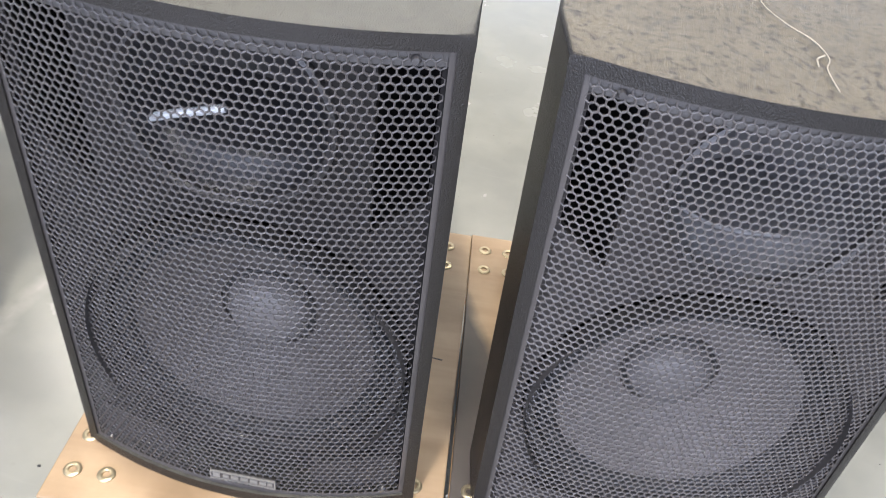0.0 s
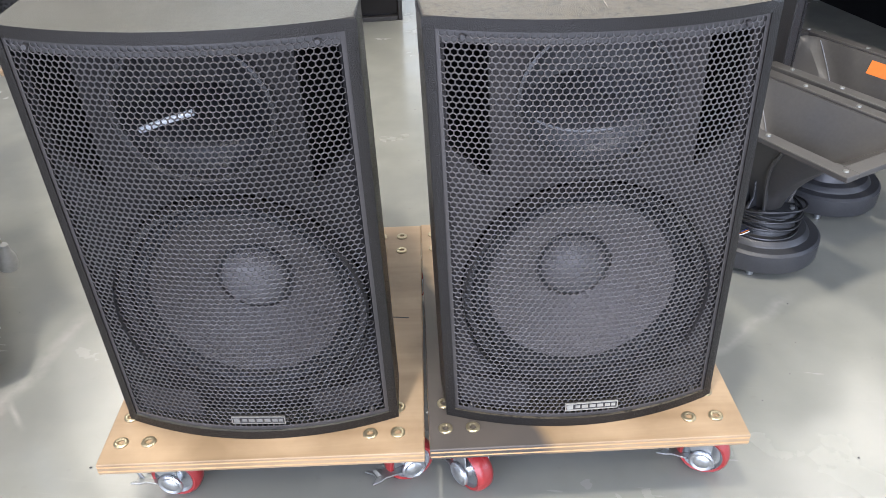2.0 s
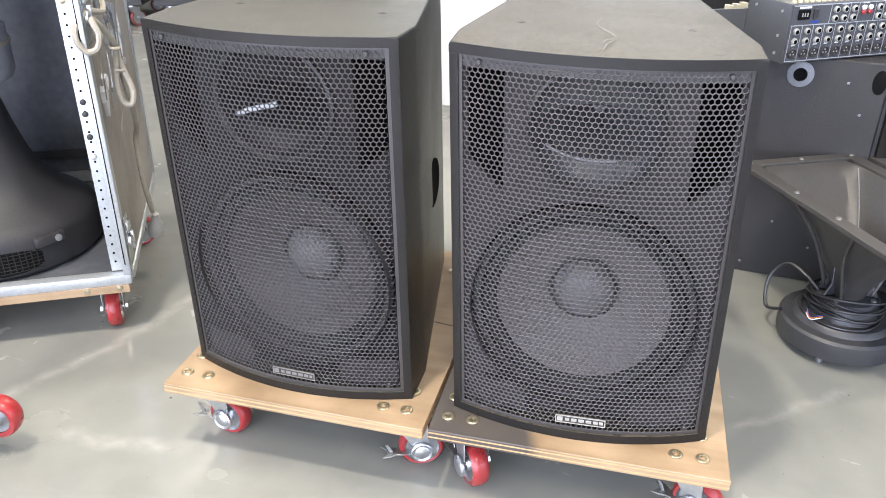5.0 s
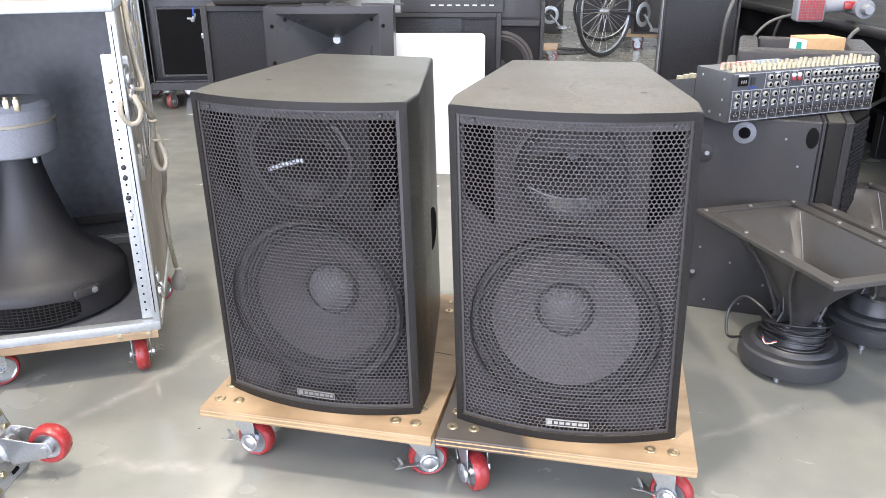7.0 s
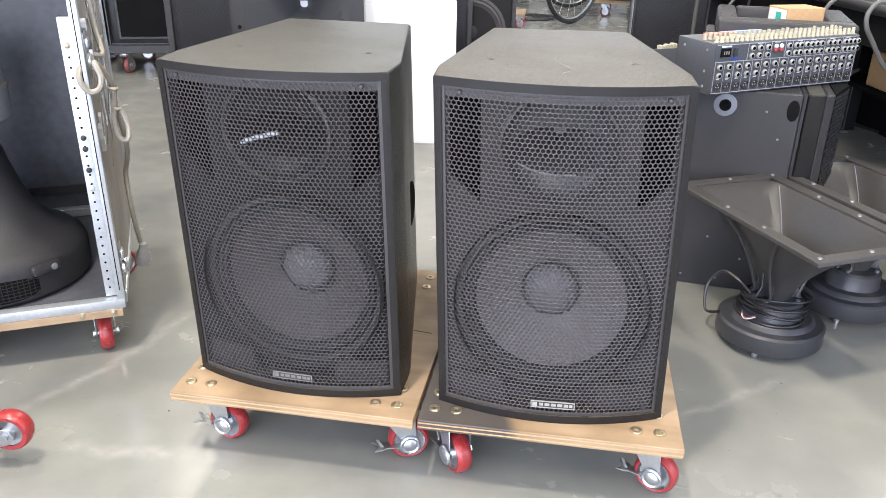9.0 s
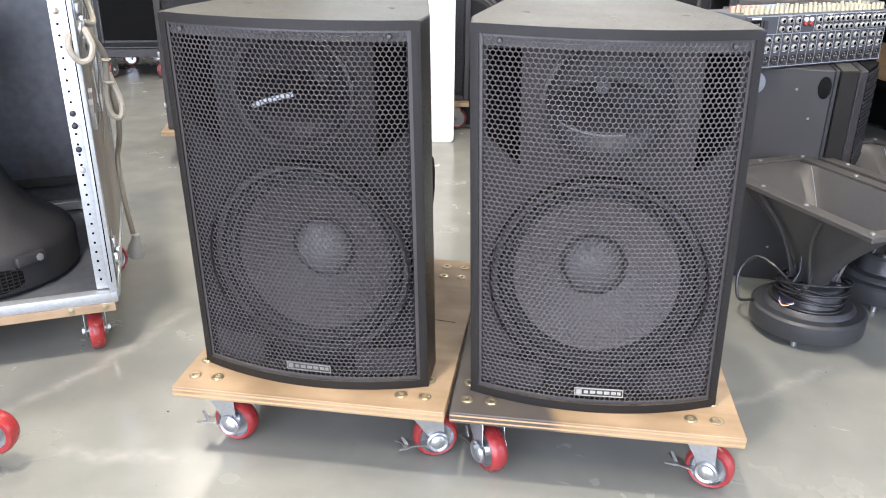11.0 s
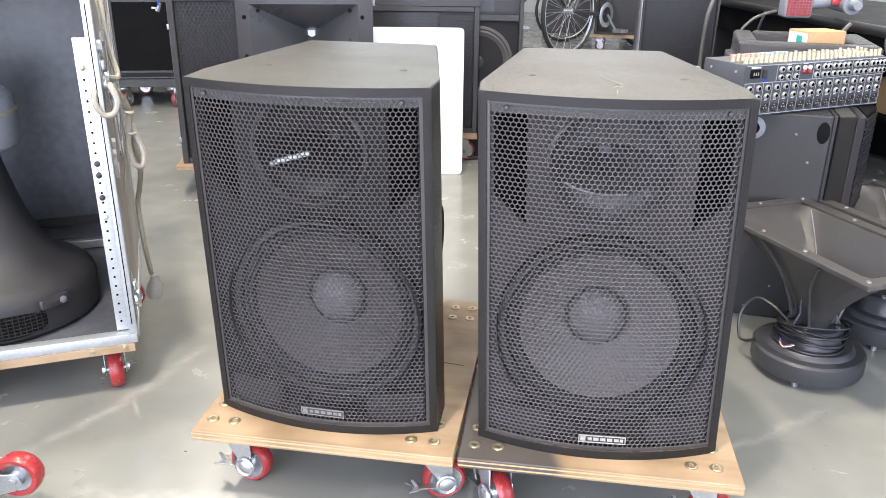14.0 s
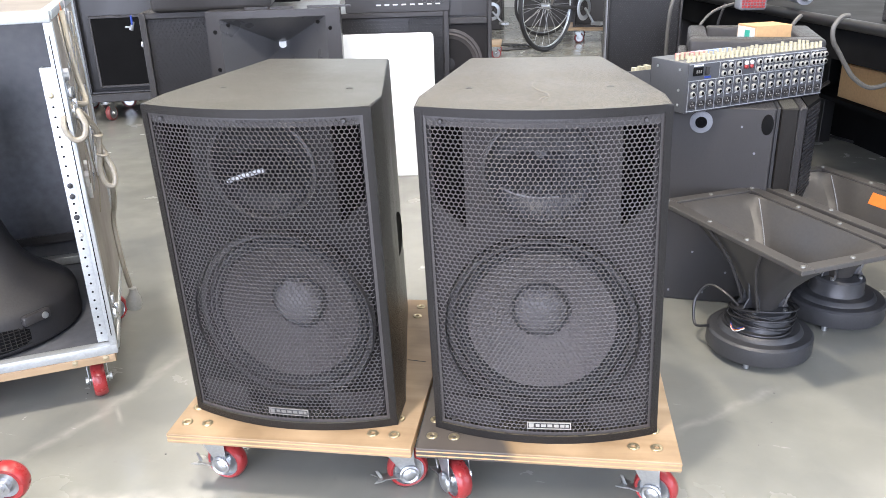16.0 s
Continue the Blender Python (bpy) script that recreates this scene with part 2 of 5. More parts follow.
def streak_floor(m, streaks):
    """Adds pale streaks of reflected light (start, end, half width, strength), mottling and fine scratches to the
    epoxy.
    """
    nt = m.node_tree
    b = nt.nodes["Principled BSDF"]
    last = b.inputs["Base Color"].links[0].from_socket
    rough = b.inputs["Roughness"].links[0].from_socket
    co = nt.nodes.new("ShaderNodeTexCoord")

    def noise(scale, detail, stretch=None):
        n = nt.nodes.new("ShaderNodeTexNoise")
        n.inputs["Scale"].default_value, n.inputs["Detail"].default_value = scale, detail
        if stretch:
            mp = nt.nodes.new("ShaderNodeMapping")
            mp.inputs["Rotation"].default_value, mp.inputs["Scale"].default_value = (0, 0, radians(stretch[0])), (1, stretch[1], 1)
            nt.links.new(co.outputs["Object"], mp.inputs[0])
            nt.links.new(mp.outputs[0], n.inputs["Vector"])
        else:
            nt.links.new(co.outputs["Object"], n.inputs["Vector"])
        return n.outputs[0]

    def ranged(src, a, z, lo, hi):
        r = nt.nodes.new("ShaderNodeMapRange")
        for k, v in enumerate((a, z, lo, hi)):
            r.inputs[k + 1].default_value = v
        nt.links.new(src, r.inputs[0])
        return r.outputs[0]

    def maths(op, a, c):
        n = nt.nodes.new("ShaderNodeMath")
        n.operation = op
        for k, v in enumerate((a, c)):
            if isinstance(v, (int, float)):
                n.inputs[k].default_value = v
            else:
                nt.links.new(v, n.inputs[k])
        return n.outputs[0]

    def paint(fac, colour):
        nonlocal last
        mix = nt.nodes.new("ShaderNodeMix")
        mix.data_type = "RGBA"
        nt.links.new(fac, mix.inputs[0])
        nt.links.new(last, mix.inputs[6])
        mix.inputs[7].default_value = (*colour, 1)
        last = mix.outputs[2]

    mottle = ranged(noise(6.5, 8), 0.42, 0.68, 0.0, 0.4)
    paint(mottle, (0.275, 0.275, 0.242))
    scratch = ranged(noise(5, 7, (24, 22)), 0.63, 0.74, 0.0, 0.12)
    paint(scratch, (0.29, 0.29, 0.262))
    dirt = ranged(noise(34, 5), 0.66, 0.74, 0.0, 0.35)
    paint(dirt, (0.17, 0.165, 0.15))
    # Streak bands put reflected light into the floor's colour.
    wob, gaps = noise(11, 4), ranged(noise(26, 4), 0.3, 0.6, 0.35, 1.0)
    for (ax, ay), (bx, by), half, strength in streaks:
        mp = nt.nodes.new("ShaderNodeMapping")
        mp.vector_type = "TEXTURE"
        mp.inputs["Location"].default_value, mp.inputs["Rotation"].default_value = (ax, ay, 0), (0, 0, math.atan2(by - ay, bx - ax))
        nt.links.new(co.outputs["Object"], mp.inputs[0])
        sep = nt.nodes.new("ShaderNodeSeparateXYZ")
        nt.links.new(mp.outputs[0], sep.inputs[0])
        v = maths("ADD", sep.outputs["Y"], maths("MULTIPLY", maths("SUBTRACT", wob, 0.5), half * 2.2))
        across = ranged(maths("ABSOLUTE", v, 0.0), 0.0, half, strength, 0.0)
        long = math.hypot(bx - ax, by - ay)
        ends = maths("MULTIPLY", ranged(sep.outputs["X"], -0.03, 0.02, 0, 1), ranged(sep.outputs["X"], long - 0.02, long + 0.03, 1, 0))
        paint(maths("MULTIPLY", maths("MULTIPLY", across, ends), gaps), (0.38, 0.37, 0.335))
    nt.links.new(last, b.inputs["Base Color"])
    nt.links.new(maths("ADD", rough, maths("MULTIPLY", maths("ADD", mottle, scratch), 0.22)), b.inputs["Roughness"])


streak_floor(FLOOR, [((-0.86, 0.45), (-0.725, 0.80), 0.024, 0.5), ((-0.725, 0.80), (-0.688, 1.12), 0.028, 0.5), ((-0.60, 0.53), (-0.36, 0.59), 0.03, 0.4),
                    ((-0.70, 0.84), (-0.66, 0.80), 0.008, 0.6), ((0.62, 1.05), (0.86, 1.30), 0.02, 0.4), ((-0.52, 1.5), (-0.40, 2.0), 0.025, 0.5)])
WALL = material("painted_wall", (0.62, 0.62, 0.6), 0.8, 0, (0.5, 0.5, 0.48), 1.0, 30, 0.1)
CEIL = material("ceiling_panels", (0.7, 0.7, 0.7), 0.85, 0, None, 2, 30, 0.05, wear=0.2)
PLY = plywood("birch_plywood")
PLY_STAINED = plywood("stained_birch_plywood", -0.165)
BLACKWOOD = material("black_stained_plywood", (0.08, 0.085, 0.096), 0.34, 0, (0.16, 0.166, 0.185), 3.2, 45, 0.25, wear=0.9, grain=0.6)
GREYPAINT = material("grey_driver_paint", (0.27, 0.28, 0.31), 0.5, 0, (0.15, 0.155, 0.17), 7, 180, 0.15)
HORNGREY = material("grey_black_horn_plastic", (0.05, 0.047, 0.045), 0.42, 0, (0.075, 0.069, 0.062), 6, 120, 0.12)
CABLE = material("black_cable_sheath", (0.02, 0.02, 0.022), 0.4, 0, None, 20, 200, 0.05)
GREYCABLE = material("grey_cable_sheath", (0.13, 0.125, 0.115), 0.45, 0, (0.1, 0.1, 0.095), 20, 200, 0.05)
CREAM = material("cream_cable_sheath", (0.34, 0.31, 0.25), 0.5, 0, (0.25, 0.22, 0.175), 12, 200, 0.1)
CHROME = material("nickel_socket", (0.55, 0.54, 0.5), 0.35, 0.55, None, 30, 200, 0.0)
SIDEWOOD = material("worn_case_laminate", (0.30, 0.27, 0.235), 0.45, 0, (0.21, 0.185, 0.16), 5, 60, 0.2, wear=0.9)
CARDBOARD = material("cardboard", (0.56, 0.35, 0.17), 0.7, 0, (0.48, 0.29, 0.14), 5, 90, 0.1)
DULLPRINT = material("darker_badge_silver", (0.24, 0.235, 0.22), 0.45, 0.4, None, 30, 200, 0.0)
KNOB = material("pale_yellow_knob", (0.5, 0.46, 0.32), 0.35, 0, (0.36, 0.34, 0.26), 30, 90, 0.02)
MIXER = material("mixer_enamel", (0.085, 0.088, 0.096), 0.4, 0.2, None, 10, 200, 0.05)
PRINT = material("white_print", (0.75, 0.76, 0.78), 0.5, 0, None, 20, 90, 0.0, wear=0.1)
GRIDPRINT = material("grey_print", (0.38, 0.39, 0.41), 0.5, 0, None, 20, 90, 0.0, wear=0.1)
MOULDED = material("moulded_grey_black_plastic", (0.075, 0.075, 0.08), 0.3, 0, (0.06, 0.06, 0.064), 5, 200, 0.08)
# Near-black for black parts, and for shade painted into holes, recesses, under bench.
DARK = material("near_black_and_shade", (0.006, 0.006, 0.0065), 0.85, 0, None, 8, 90, 0.05, 0.1)
TABLE = material("black_table_edge", (0.01, 0.01, 0.011), 0.4, 0, (0.018, 0.018, 0.018), 6, 80, 0.1)
TABLETOP = material("matt_black_tabletop", (0.012, 0.012, 0.012), 0.65, 0, (0.02, 0.02, 0.02), 6, 80, 0.1, 0.2)
BLUE = material("blue_plastic", (0.02, 0.06, 0.35), 0.4, 0, None, 10, 80, 0.0)
ORANGE = material("orange_sticker", (0.75, 0.2, 0.03), 0.5, 0, None, 10, 80, 0.0)


# ---- helpers for building ----
def part(name, bm, mat, parent=None, label="", smooth=False):
    me = bpy.data.meshes.new(name)
    bmesh.ops.recalc_face_normals(bm, faces=bm.faces[:])
    bm.to_mesh(me)
    bm.free()
    me.materials.append(mat)
    if smooth:
        for p in me.polygons:
            p.use_smooth = True
        me.set_sharp_from_angle(angle=radians(38))
    ob = new(name, me)
    if parent:
        ob.parent = parent
    return tagged(ob, label)


def empty(name, m, label, category, group="", kind=""):
    ob = new(name)
    ob.empty_display_size = 0.05
    ob.matrix_world = m
    return tagged(ob, label, category, group, kind)


def box(bm, x0, x1, y0, y1, z0, z1, m=None, bevel=0.0, seg=2):
    vs = [bm.verts.new(p) for p in ((x0, y0, z0), (x1, y0, z0), (x1, y1, z0), (x0, y1, z0), (x0, y0, z1), (x1, y0, z1), (x1, y1, z1), (x0, y1, z1))]
    fs = [bm.faces.new([vs[i] for i in f]) for f in ((0, 3, 2, 1), (4, 5, 6, 7), (0, 1, 5, 4), (1, 2, 6, 5), (2, 3, 7, 6), (3, 0, 4, 7))]
    if m is not None:
        bmesh.ops.transform(bm, matrix=m, verts=vs)
    if bevel:
        es = list({e for f in fs for e in f.edges})
        bmesh.ops.bevel(bm, geom=es, offset=bevel, segments=seg, profile=0.5, affect="EDGES")
    return bm


def prism(bm, poly, z0, z1, m=None, bevel=0.0, seg=2, top_only=False):
    lo = [bm.verts.new((x, y, z0)) for x, y in poly]
    hi = [bm.verts.new((x, y, z1)) for x, y in poly]
    n = len(poly)
    fs = [bm.faces.new(lo[::-1]), bm.faces.new(hi)]
    fs += [bm.faces.new((lo[i], lo[(i + 1) % n], hi[(i + 1) % n], hi[i])) for i in range(n)]
    if m is not None:
        bmesh.ops.transform(bm, matrix=m, verts=lo + hi)
    if bevel:
        es = list(fs[1].edges) if top_only else list({e for f in fs for e in f.edges})
        bmesh.ops.bevel(bm, geom=es, offset=bevel, segments=seg, profile=0.5, affect="EDGES")
    return bm


def lathe(bm, profile, seg=40, m=None, close=False):
    """profile: (radius, height) pairs turned round z."""
    rings, made = [], []
    for r, h in profile:
        if r < 1e-6:
            ring = [bm.verts.new((0, 0, h))]
        else:
            ring = [bm.verts.new((r * math.cos(2 * math.pi * i / seg), r * math.sin(2 * math.pi * i / seg), h)) for i in range(seg)]
        rings.append(ring)
        made += ring
    pairs = list(zip(rings, rings[1:])) + ([(rings[-1], rings[0])] if close else [])
    for a, b in pairs:
        for i in range(seg):
            j = (i + 1) % seg
            vs = [a[i % len(a)], a[j % len(a)], b[j % len(b)], b[i % len(b)]]
            vs = list(dict.fromkeys(vs))
            if len(vs) > 2:
                bm.faces.new(vs)
    if m is not None:
        bmesh.ops.transform(bm, matrix=m, verts=made)
    return bm


def rod(bm, p, q, r, r2=None, seg=16):
    p, q = Vector(p), Vector(q)
    m = Matrix.Translation(p) @ (q - p).to_track_quat("Z", "Y").to_matrix().to_4x4()
    h = (q - p).length
    return lathe(bm, [(0, 0), (r, 0), (r2 or r, h), (0, h)], seg, m)


def tube(bm, pts, r, seg=8, closed=False):
    """A round cable through smooth points."""
    pts = [Vector(p) for p in pts]
    n, fine = len(pts), []
    for i in range(n if closed else n - 1):
        p0, p1, p2, p3 = (pts[(i + k) % n] if closed else pts[min(max(i + k, 0), n - 1)] for k in (-1, 0, 1, 2))
        for s in range(6):
            t = s / 6
            fine.append(0.5 * (2 * p1 + (p2 - p0) * t + (2 * p0 - 5 * p1 + 4 * p2 - p3) * t * t + (3 * p1 - p0 - 3 * p2 + p3) * t ** 3))
    if not closed:
        fine.append(pts[-1])
    rings, up = [], Vector((0.13, 0.31, 0.94))
    for i, p in enumerate(fine):
        d = (fine[(i + 1) % len(fine)] - fine[i - 1]) if closed or 0 < i < len(fine) - 1 else (fine[min(i + 1, len(fine) - 1)] - fine[max(i - 1, 0)])
        d.normalize()
        a = d.cross(up).normalized()
        up = a.cross(d)
        rings.append([bm.verts.new(p + r * (a * math.cos(2 * math.pi * k / seg) + up * math.sin(2 * math.pi * k / seg))) for k in range(seg)])
    for i in range(len(rings) if closed else len(rings) - 1):
        a, b = rings[i], rings[(i + 1) % len(rings)]
        for k in range(seg):
            bm.faces.new((a[k], a[(k + 1) % seg], b[(k + 1) % seg], b[k]))
    if not closed:
        bm.faces.new(rings[0][::-1]), bm.faces.new(rings[-1])
    return bm


def B():
    return bmesh.new()


def holes_plate(bm, outer, holes, to3d):
    """A flat plate with holes cut in it; outer and holes are outlines of (x, z)."""
    edges = []
    for loop in [outer] + holes:
        vs = [bm.verts.new(to3d(*p)) for p in loop]
        edges += [bm.edges.new((vs[i], vs[(i + 1) % len(vs)])) for i in range(len(vs))]
    bmesh.ops.triangle_fill(bm, edges=edges, use_beauty=True, use_dissolve=False)
    return bm


def ring_pts(cx, cz, rx, rz, n=40):
    return [(cx + rx * math.cos(2 * math.pi * i / n), cz + rz * math.sin(2 * math.pi * i / n)) for i in range(n)]

# ---- the hall ----
X0, X1, Y0, Y1, HIGH = -7.0, 6.0, -5.0, 12.0, 4.2
bm = box(B(), X0 - 0.2, X1 + 0.2, Y0 - 0.2, Y1 + 0.2, -0.15, 0)
tagged(part("floor", bm, FLOOR), "glossy light grey epoxy hall floor with scratches and painted light streaks", "floor", kind="structure")


def wall_with_opening(name, horizontal, at, a0, a1, o0, o1, z0, z1, thick):
    bm = B()
    for u0, u1, w0, w1 in ((a0, o0, 0, HIGH), (o1, a1, 0, HIGH), (o0, o1, 0, z0), (o0, o1, z1, HIGH)):
        if u1 - u0 > 0.01 and w1 - w0 > 0.01:
            if horizontal:
                box(bm, u0, u1, min(at, at + thick), max(at, at + thick), w0, w1)
            else:
                box(bm, min(at, at + thick), max(at, at + thick), u0, u1, w0, w1)
    return tagged(part(name, bm, WALL), "plain painted hall wall, unseen, with an opening added for a lamp", "wall", kind="structure")


wall_with_opening("wall_north", True, Y1, X0, X1, -6, 5, 2.2, 3.9, 0.2)
wall_with_opening("wall_south", True, Y0, X0, X1, -5, 4, 0.05, 3.6, -0.2)
wall_with_opening("wall_west", False, X0, Y0, Y1, -3.5, 10, 2.0, 3.8, -0.2)
wall_with_opening("wall_east", False, X1, Y0, Y1, -3.5, 8, 0.5, 3.6, 0.2)
bm = B()
# unseen overhead lamps in added ceiling openings: x, y, width, length, watts
# First two are placed from cast shadows; the rest are added fill.
OVERHEAD_LAMPS = [(-0.27, -0.38, 0.2, 0.3, 150), (-1.45, 1.15, 0.24, 0.34, 74), (1.55, 0.75, 0.24, 0.34, 66), (-1.9, -2.1, 0.5, 0.9, 75), (1.7, -2.3, 0.5, 0.9, 75),
             (-3.2, 5.0, 1.0, 2.6, 95), (0.0, 5.0, 1.0, 2.6, 105), (3.2, 5.0, 1.0, 2.6, 95)]
cells = sorted({X0 - 0.2, X1 + 0.2} | {k[0] - k[2] / 2 for k in OVERHEAD_LAMPS} | {k[0] + k[2] / 2 for k in OVERHEAD_LAMPS})
rows_y = sorted({Y0 - 0.2, Y1 + 0.2} | {k[1] - k[3] / 2 for k in OVERHEAD_LAMPS} | {k[1] + k[3] / 2 for k in OVERHEAD_LAMPS})
for xa, xb in zip(cells, cells[1:]):
    for ya, yb in zip(rows_y, rows_y[1:]):
        if not any(abs((xa + xb) / 2 - k[0]) < k[2] / 2 and abs((ya + yb) / 2 - k[1]) < k[3] / 2 for k in OVERHEAD_LAMPS):
            box(bm, xa, xb, ya, yb, HIGH, HIGH + 0.02)
tagged(part("ceiling", bm, CEIL), "pale unseen hall ceiling with openings added for lamps", "ceiling", kind="structure")
for sx, sy, wide, long_, watts in OVERHEAD_LAMPS:
    area_lamp("overhead_lamp", look((sx, sy, HIGH + 0.015), (sx, sy, 0)), wide, long_, watts, (1.0, 0.94, 0.785))
# Unseen wall openings; south inferred from cool fill, the other lamps added.
area_lamp("wall_opening_fill", look((-0.5, Y0 - 0.1, 1.85), (-0.5, 0, 1.7)), 9.0, 3.5, 870, (0.705, 0.785, 0.96))
area_lamp("wall_opening_fill", look((-0.5, Y1 + 0.1, 3.05), (-0.5, 4, 2.2)), 11.0, 1.7, 140, (0.90, 0.98, 1.0))
area_lamp("wall_opening_fill", look((X1 + 0.1, 2.2, 2.05), (0, 2.2, 1.6)), 11.0, 3.0, 380, (0.70, 0.82, 1.0))
area_lamp("wall_opening_fill", look((X0 - 0.1, 3.2, 2.9), (0, 3.2, 2.0)), 13.0, 1.8, 220, (0.70, 0.82, 1.0))

# ---- the two loudspeakers ----
W, H, DEEP = 0.2155, 0.642, 0.045
ARC = [(-W + 2 * W * i / 24, -DEEP * (1 - (2 * i / 24 - 1) ** 2)) for i in range(25)]


def arc_y(x, half=W, deep=DEEP, base=0.0):
    return base - deep * (1 - (x / half) ** 2)


def honeycomb(half, z0, z1, pitch, depth, base, keep=0.8, thick=0.0018, paint=GRILLE):
    """A curved perforated sheet: every hole a real six-sided opening with its own wall."""
    verts, faces = [], []
    R = pitch / math.sqrt(3)
    step = 1.5 * R
    ang = [(math.cos(radians(60 * k + 30)), math.sin(radians(60 * k + 30))) for k in range(6)]
    row, z = 0, z0 + R
    while z < z1 - R * 0.6:
        x = -half + pitch * (0.5 if row % 2 == 0 else 1.0)
        while x < half - pitch * 0.4:
            n = len(verts)
            for r, back in ((R, 0), (R * keep, 0.0005), (R * keep, thick)):
                for c, s in ang:
                    px, pz = x + r * c, z + r * s
                    verts.append((px, arc_y(px, W, depth, base) + back, pz))
            for k in range(6):
                j = (k + 1) % 6
                faces.append((n + k, n + j, n + 6 + j, n + 6 + k))
                faces.append((n + 6 + k, n + 6 + j, n + 12 + j, n + 12 + k))
            x += pitch
        z += step
        row += 1
    me = bpy.data.meshes.new("grille")
    me.from_pydata(verts, [], faces)
    me.materials.append(paint)
    return me


def arc_band(bm, x0, x1, z0, z1, base, deep, thick, n=24):
    pts = [x0 + (x1 - x0) * i / n for i in range(n + 1)]
    poly = [(x, arc_y(x, W, deep, base)) for x in pts] + [(x, arc_y(x, W, deep, base) + thick) for x in reversed(pts)]
    return prism(bm, poly, z0, z1)


def loudspeaker(name, m, paint, label, skew=0.0, cone=CONE, board=BAFFLE, bend=0.218, shift=0.005, shear=0.025, horn_paint=GLOSSY, off=0.0):
    """shift: how far the cabinet stands off its origin; its slant to the west for each metre of height is fitted to the
    camera's view.
    """
    root = empty(name, m, label, "loudspeaker", "pair of loudspeakers on dollies")
    back = [(x + skew * (y - 0.088) / 0.457, y) for x, y in ((bend, 0.088), (0.152, 0.535), (0.144, 0.545), (-0.144, 0.545), (-0.152, 0.535), (-0.218, 0.088))]
    side = {1: back[0][0] + (back[1][0] - back[0][0]) * 0.25, -1: -back[5][0] + (back[5][0] - back[4][0]) * 0.25}
    bm = B()
    prism(bm, ARC + back, H - 0.015, H, None, 0.005, 3, True)
    prism(bm, ARC + back, 0.0, 0.016)
    prism(bm, [(-side[-1], 0.2), (side[1], 0.2), *back[1:5]], 0.016, H - 0.015)
    for s in (1, -1):
        prism(bm, [(s * x, y) for x, y in ((W - 0.0005, 0.0), ((bend if s > 0 else 0.218) - 0.0002, 0.088), (side[s], 0.2), (side[s] - 0.014, 0.2), (0.201, 0.088), (0.2015, -0.005), (0.209, -0.003))], 0.016, H - 0.015)
    part("cabinet", bm, paint, root, smooth=True)
    # baffle with the ports, the horn's and the woofer's openings
    port = [(-0.19, 0.604), (-0.19, 0.468), (-0.136, 0.418), (-0.136, 0.604)]
    wz, hz = 0.229, 0.524
    bm = holes_plate(B(), [(-0.201, 0.017), (0.201, 0.017), (0.201, H - 0.016), (-0.201, H - 0.016)],
                     [port, [(-x, z) for x, z in port], ring_pts(off, wz, 0.1798, 0.1798, 56), ring_pts(0, hz, 0.098, 0.092, 44)], lambda x, z: (x, 0.008, z))
    for f in bmesh.ops.extrude_face_region(bm, geom=bm.faces[:])["geom"]:
        if isinstance(f, bmesh.types.BMVert):
            f.co.y += 0.012
    part("baffle", bm, board, root)
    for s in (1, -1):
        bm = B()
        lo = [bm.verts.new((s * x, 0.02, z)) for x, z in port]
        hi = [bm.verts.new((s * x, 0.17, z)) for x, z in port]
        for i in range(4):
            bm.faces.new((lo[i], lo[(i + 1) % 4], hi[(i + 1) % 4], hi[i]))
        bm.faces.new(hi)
        # Port tube in near-black, so its inner shade is in the colour.
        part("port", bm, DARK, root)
        # sloping filler in the lower corner
        bm = B()
        prism(bm, [(s * 0.19, 0.0075), (s * 0.19, 0.004), (s * 0.14, -0.010), (s * 0.085, -0.019), (s * 0.085, 0.0075)], 0.022, 0.076, None, 0.003, 1)
        part("corner_block", bm, PALEBAFFLE, root)
    # woofer
    turn = Matrix.Translation((off, -0.022, wz)) @ Matrix.Rotation(radians(90), 4, "X")
    woofer = part("woofer", lathe(B(), [(0.178, 0.0), (0.178, -0.026), (0.176, -0.021), (0.166, -0.021), (0.163, -0.026), (0.163, -0.032)], 64, turn), SATIN, root, smooth=True)
    prof = [(0.163, -0.034)]
    for c in (0.156, 0.146):
        prof += [(c + 0.005 * math.cos(a), -0.034 + 0.008 * math.sin(a)) for a in (0.4, 1.2, 1.9, 2.7)]
    part("surround", lathe(B(), prof + [(0.139, -0.036)], 64, turn), RUBBER, woofer, smooth=True)
    part("cone", lathe(B(), [(0.139, -0.036), (0.12, -0.053), (0.09, -0.076), (0.06, -0.093), (0.0595, -0.099), (0.05, -0.099)], 64, turn), cone, woofer, smooth=True)
    # Dark ring puts the cone's shadow round the cap into colour.
    part("cap_shade_ring", lathe(B(), [(0.0496, -0.0945), (0.0515, -0.0925), (0.055, -0.0918), (0.0565, -0.093)], 48, turn), RUBBER, woofer, "", True)
    dome = [(0.0505 * math.cos(a), -0.094 + 0.034 * math.sin(a)) for a in [k * math.pi / 16 for k in range(8)]] + [(0, -0.060)]
    part("dust_cap", lathe(B(), dome, 48, turn), CAP, woofer, smooth=True)
    # horn: a round dish narrowing to an upright slot
    bm = B()
    rings = []
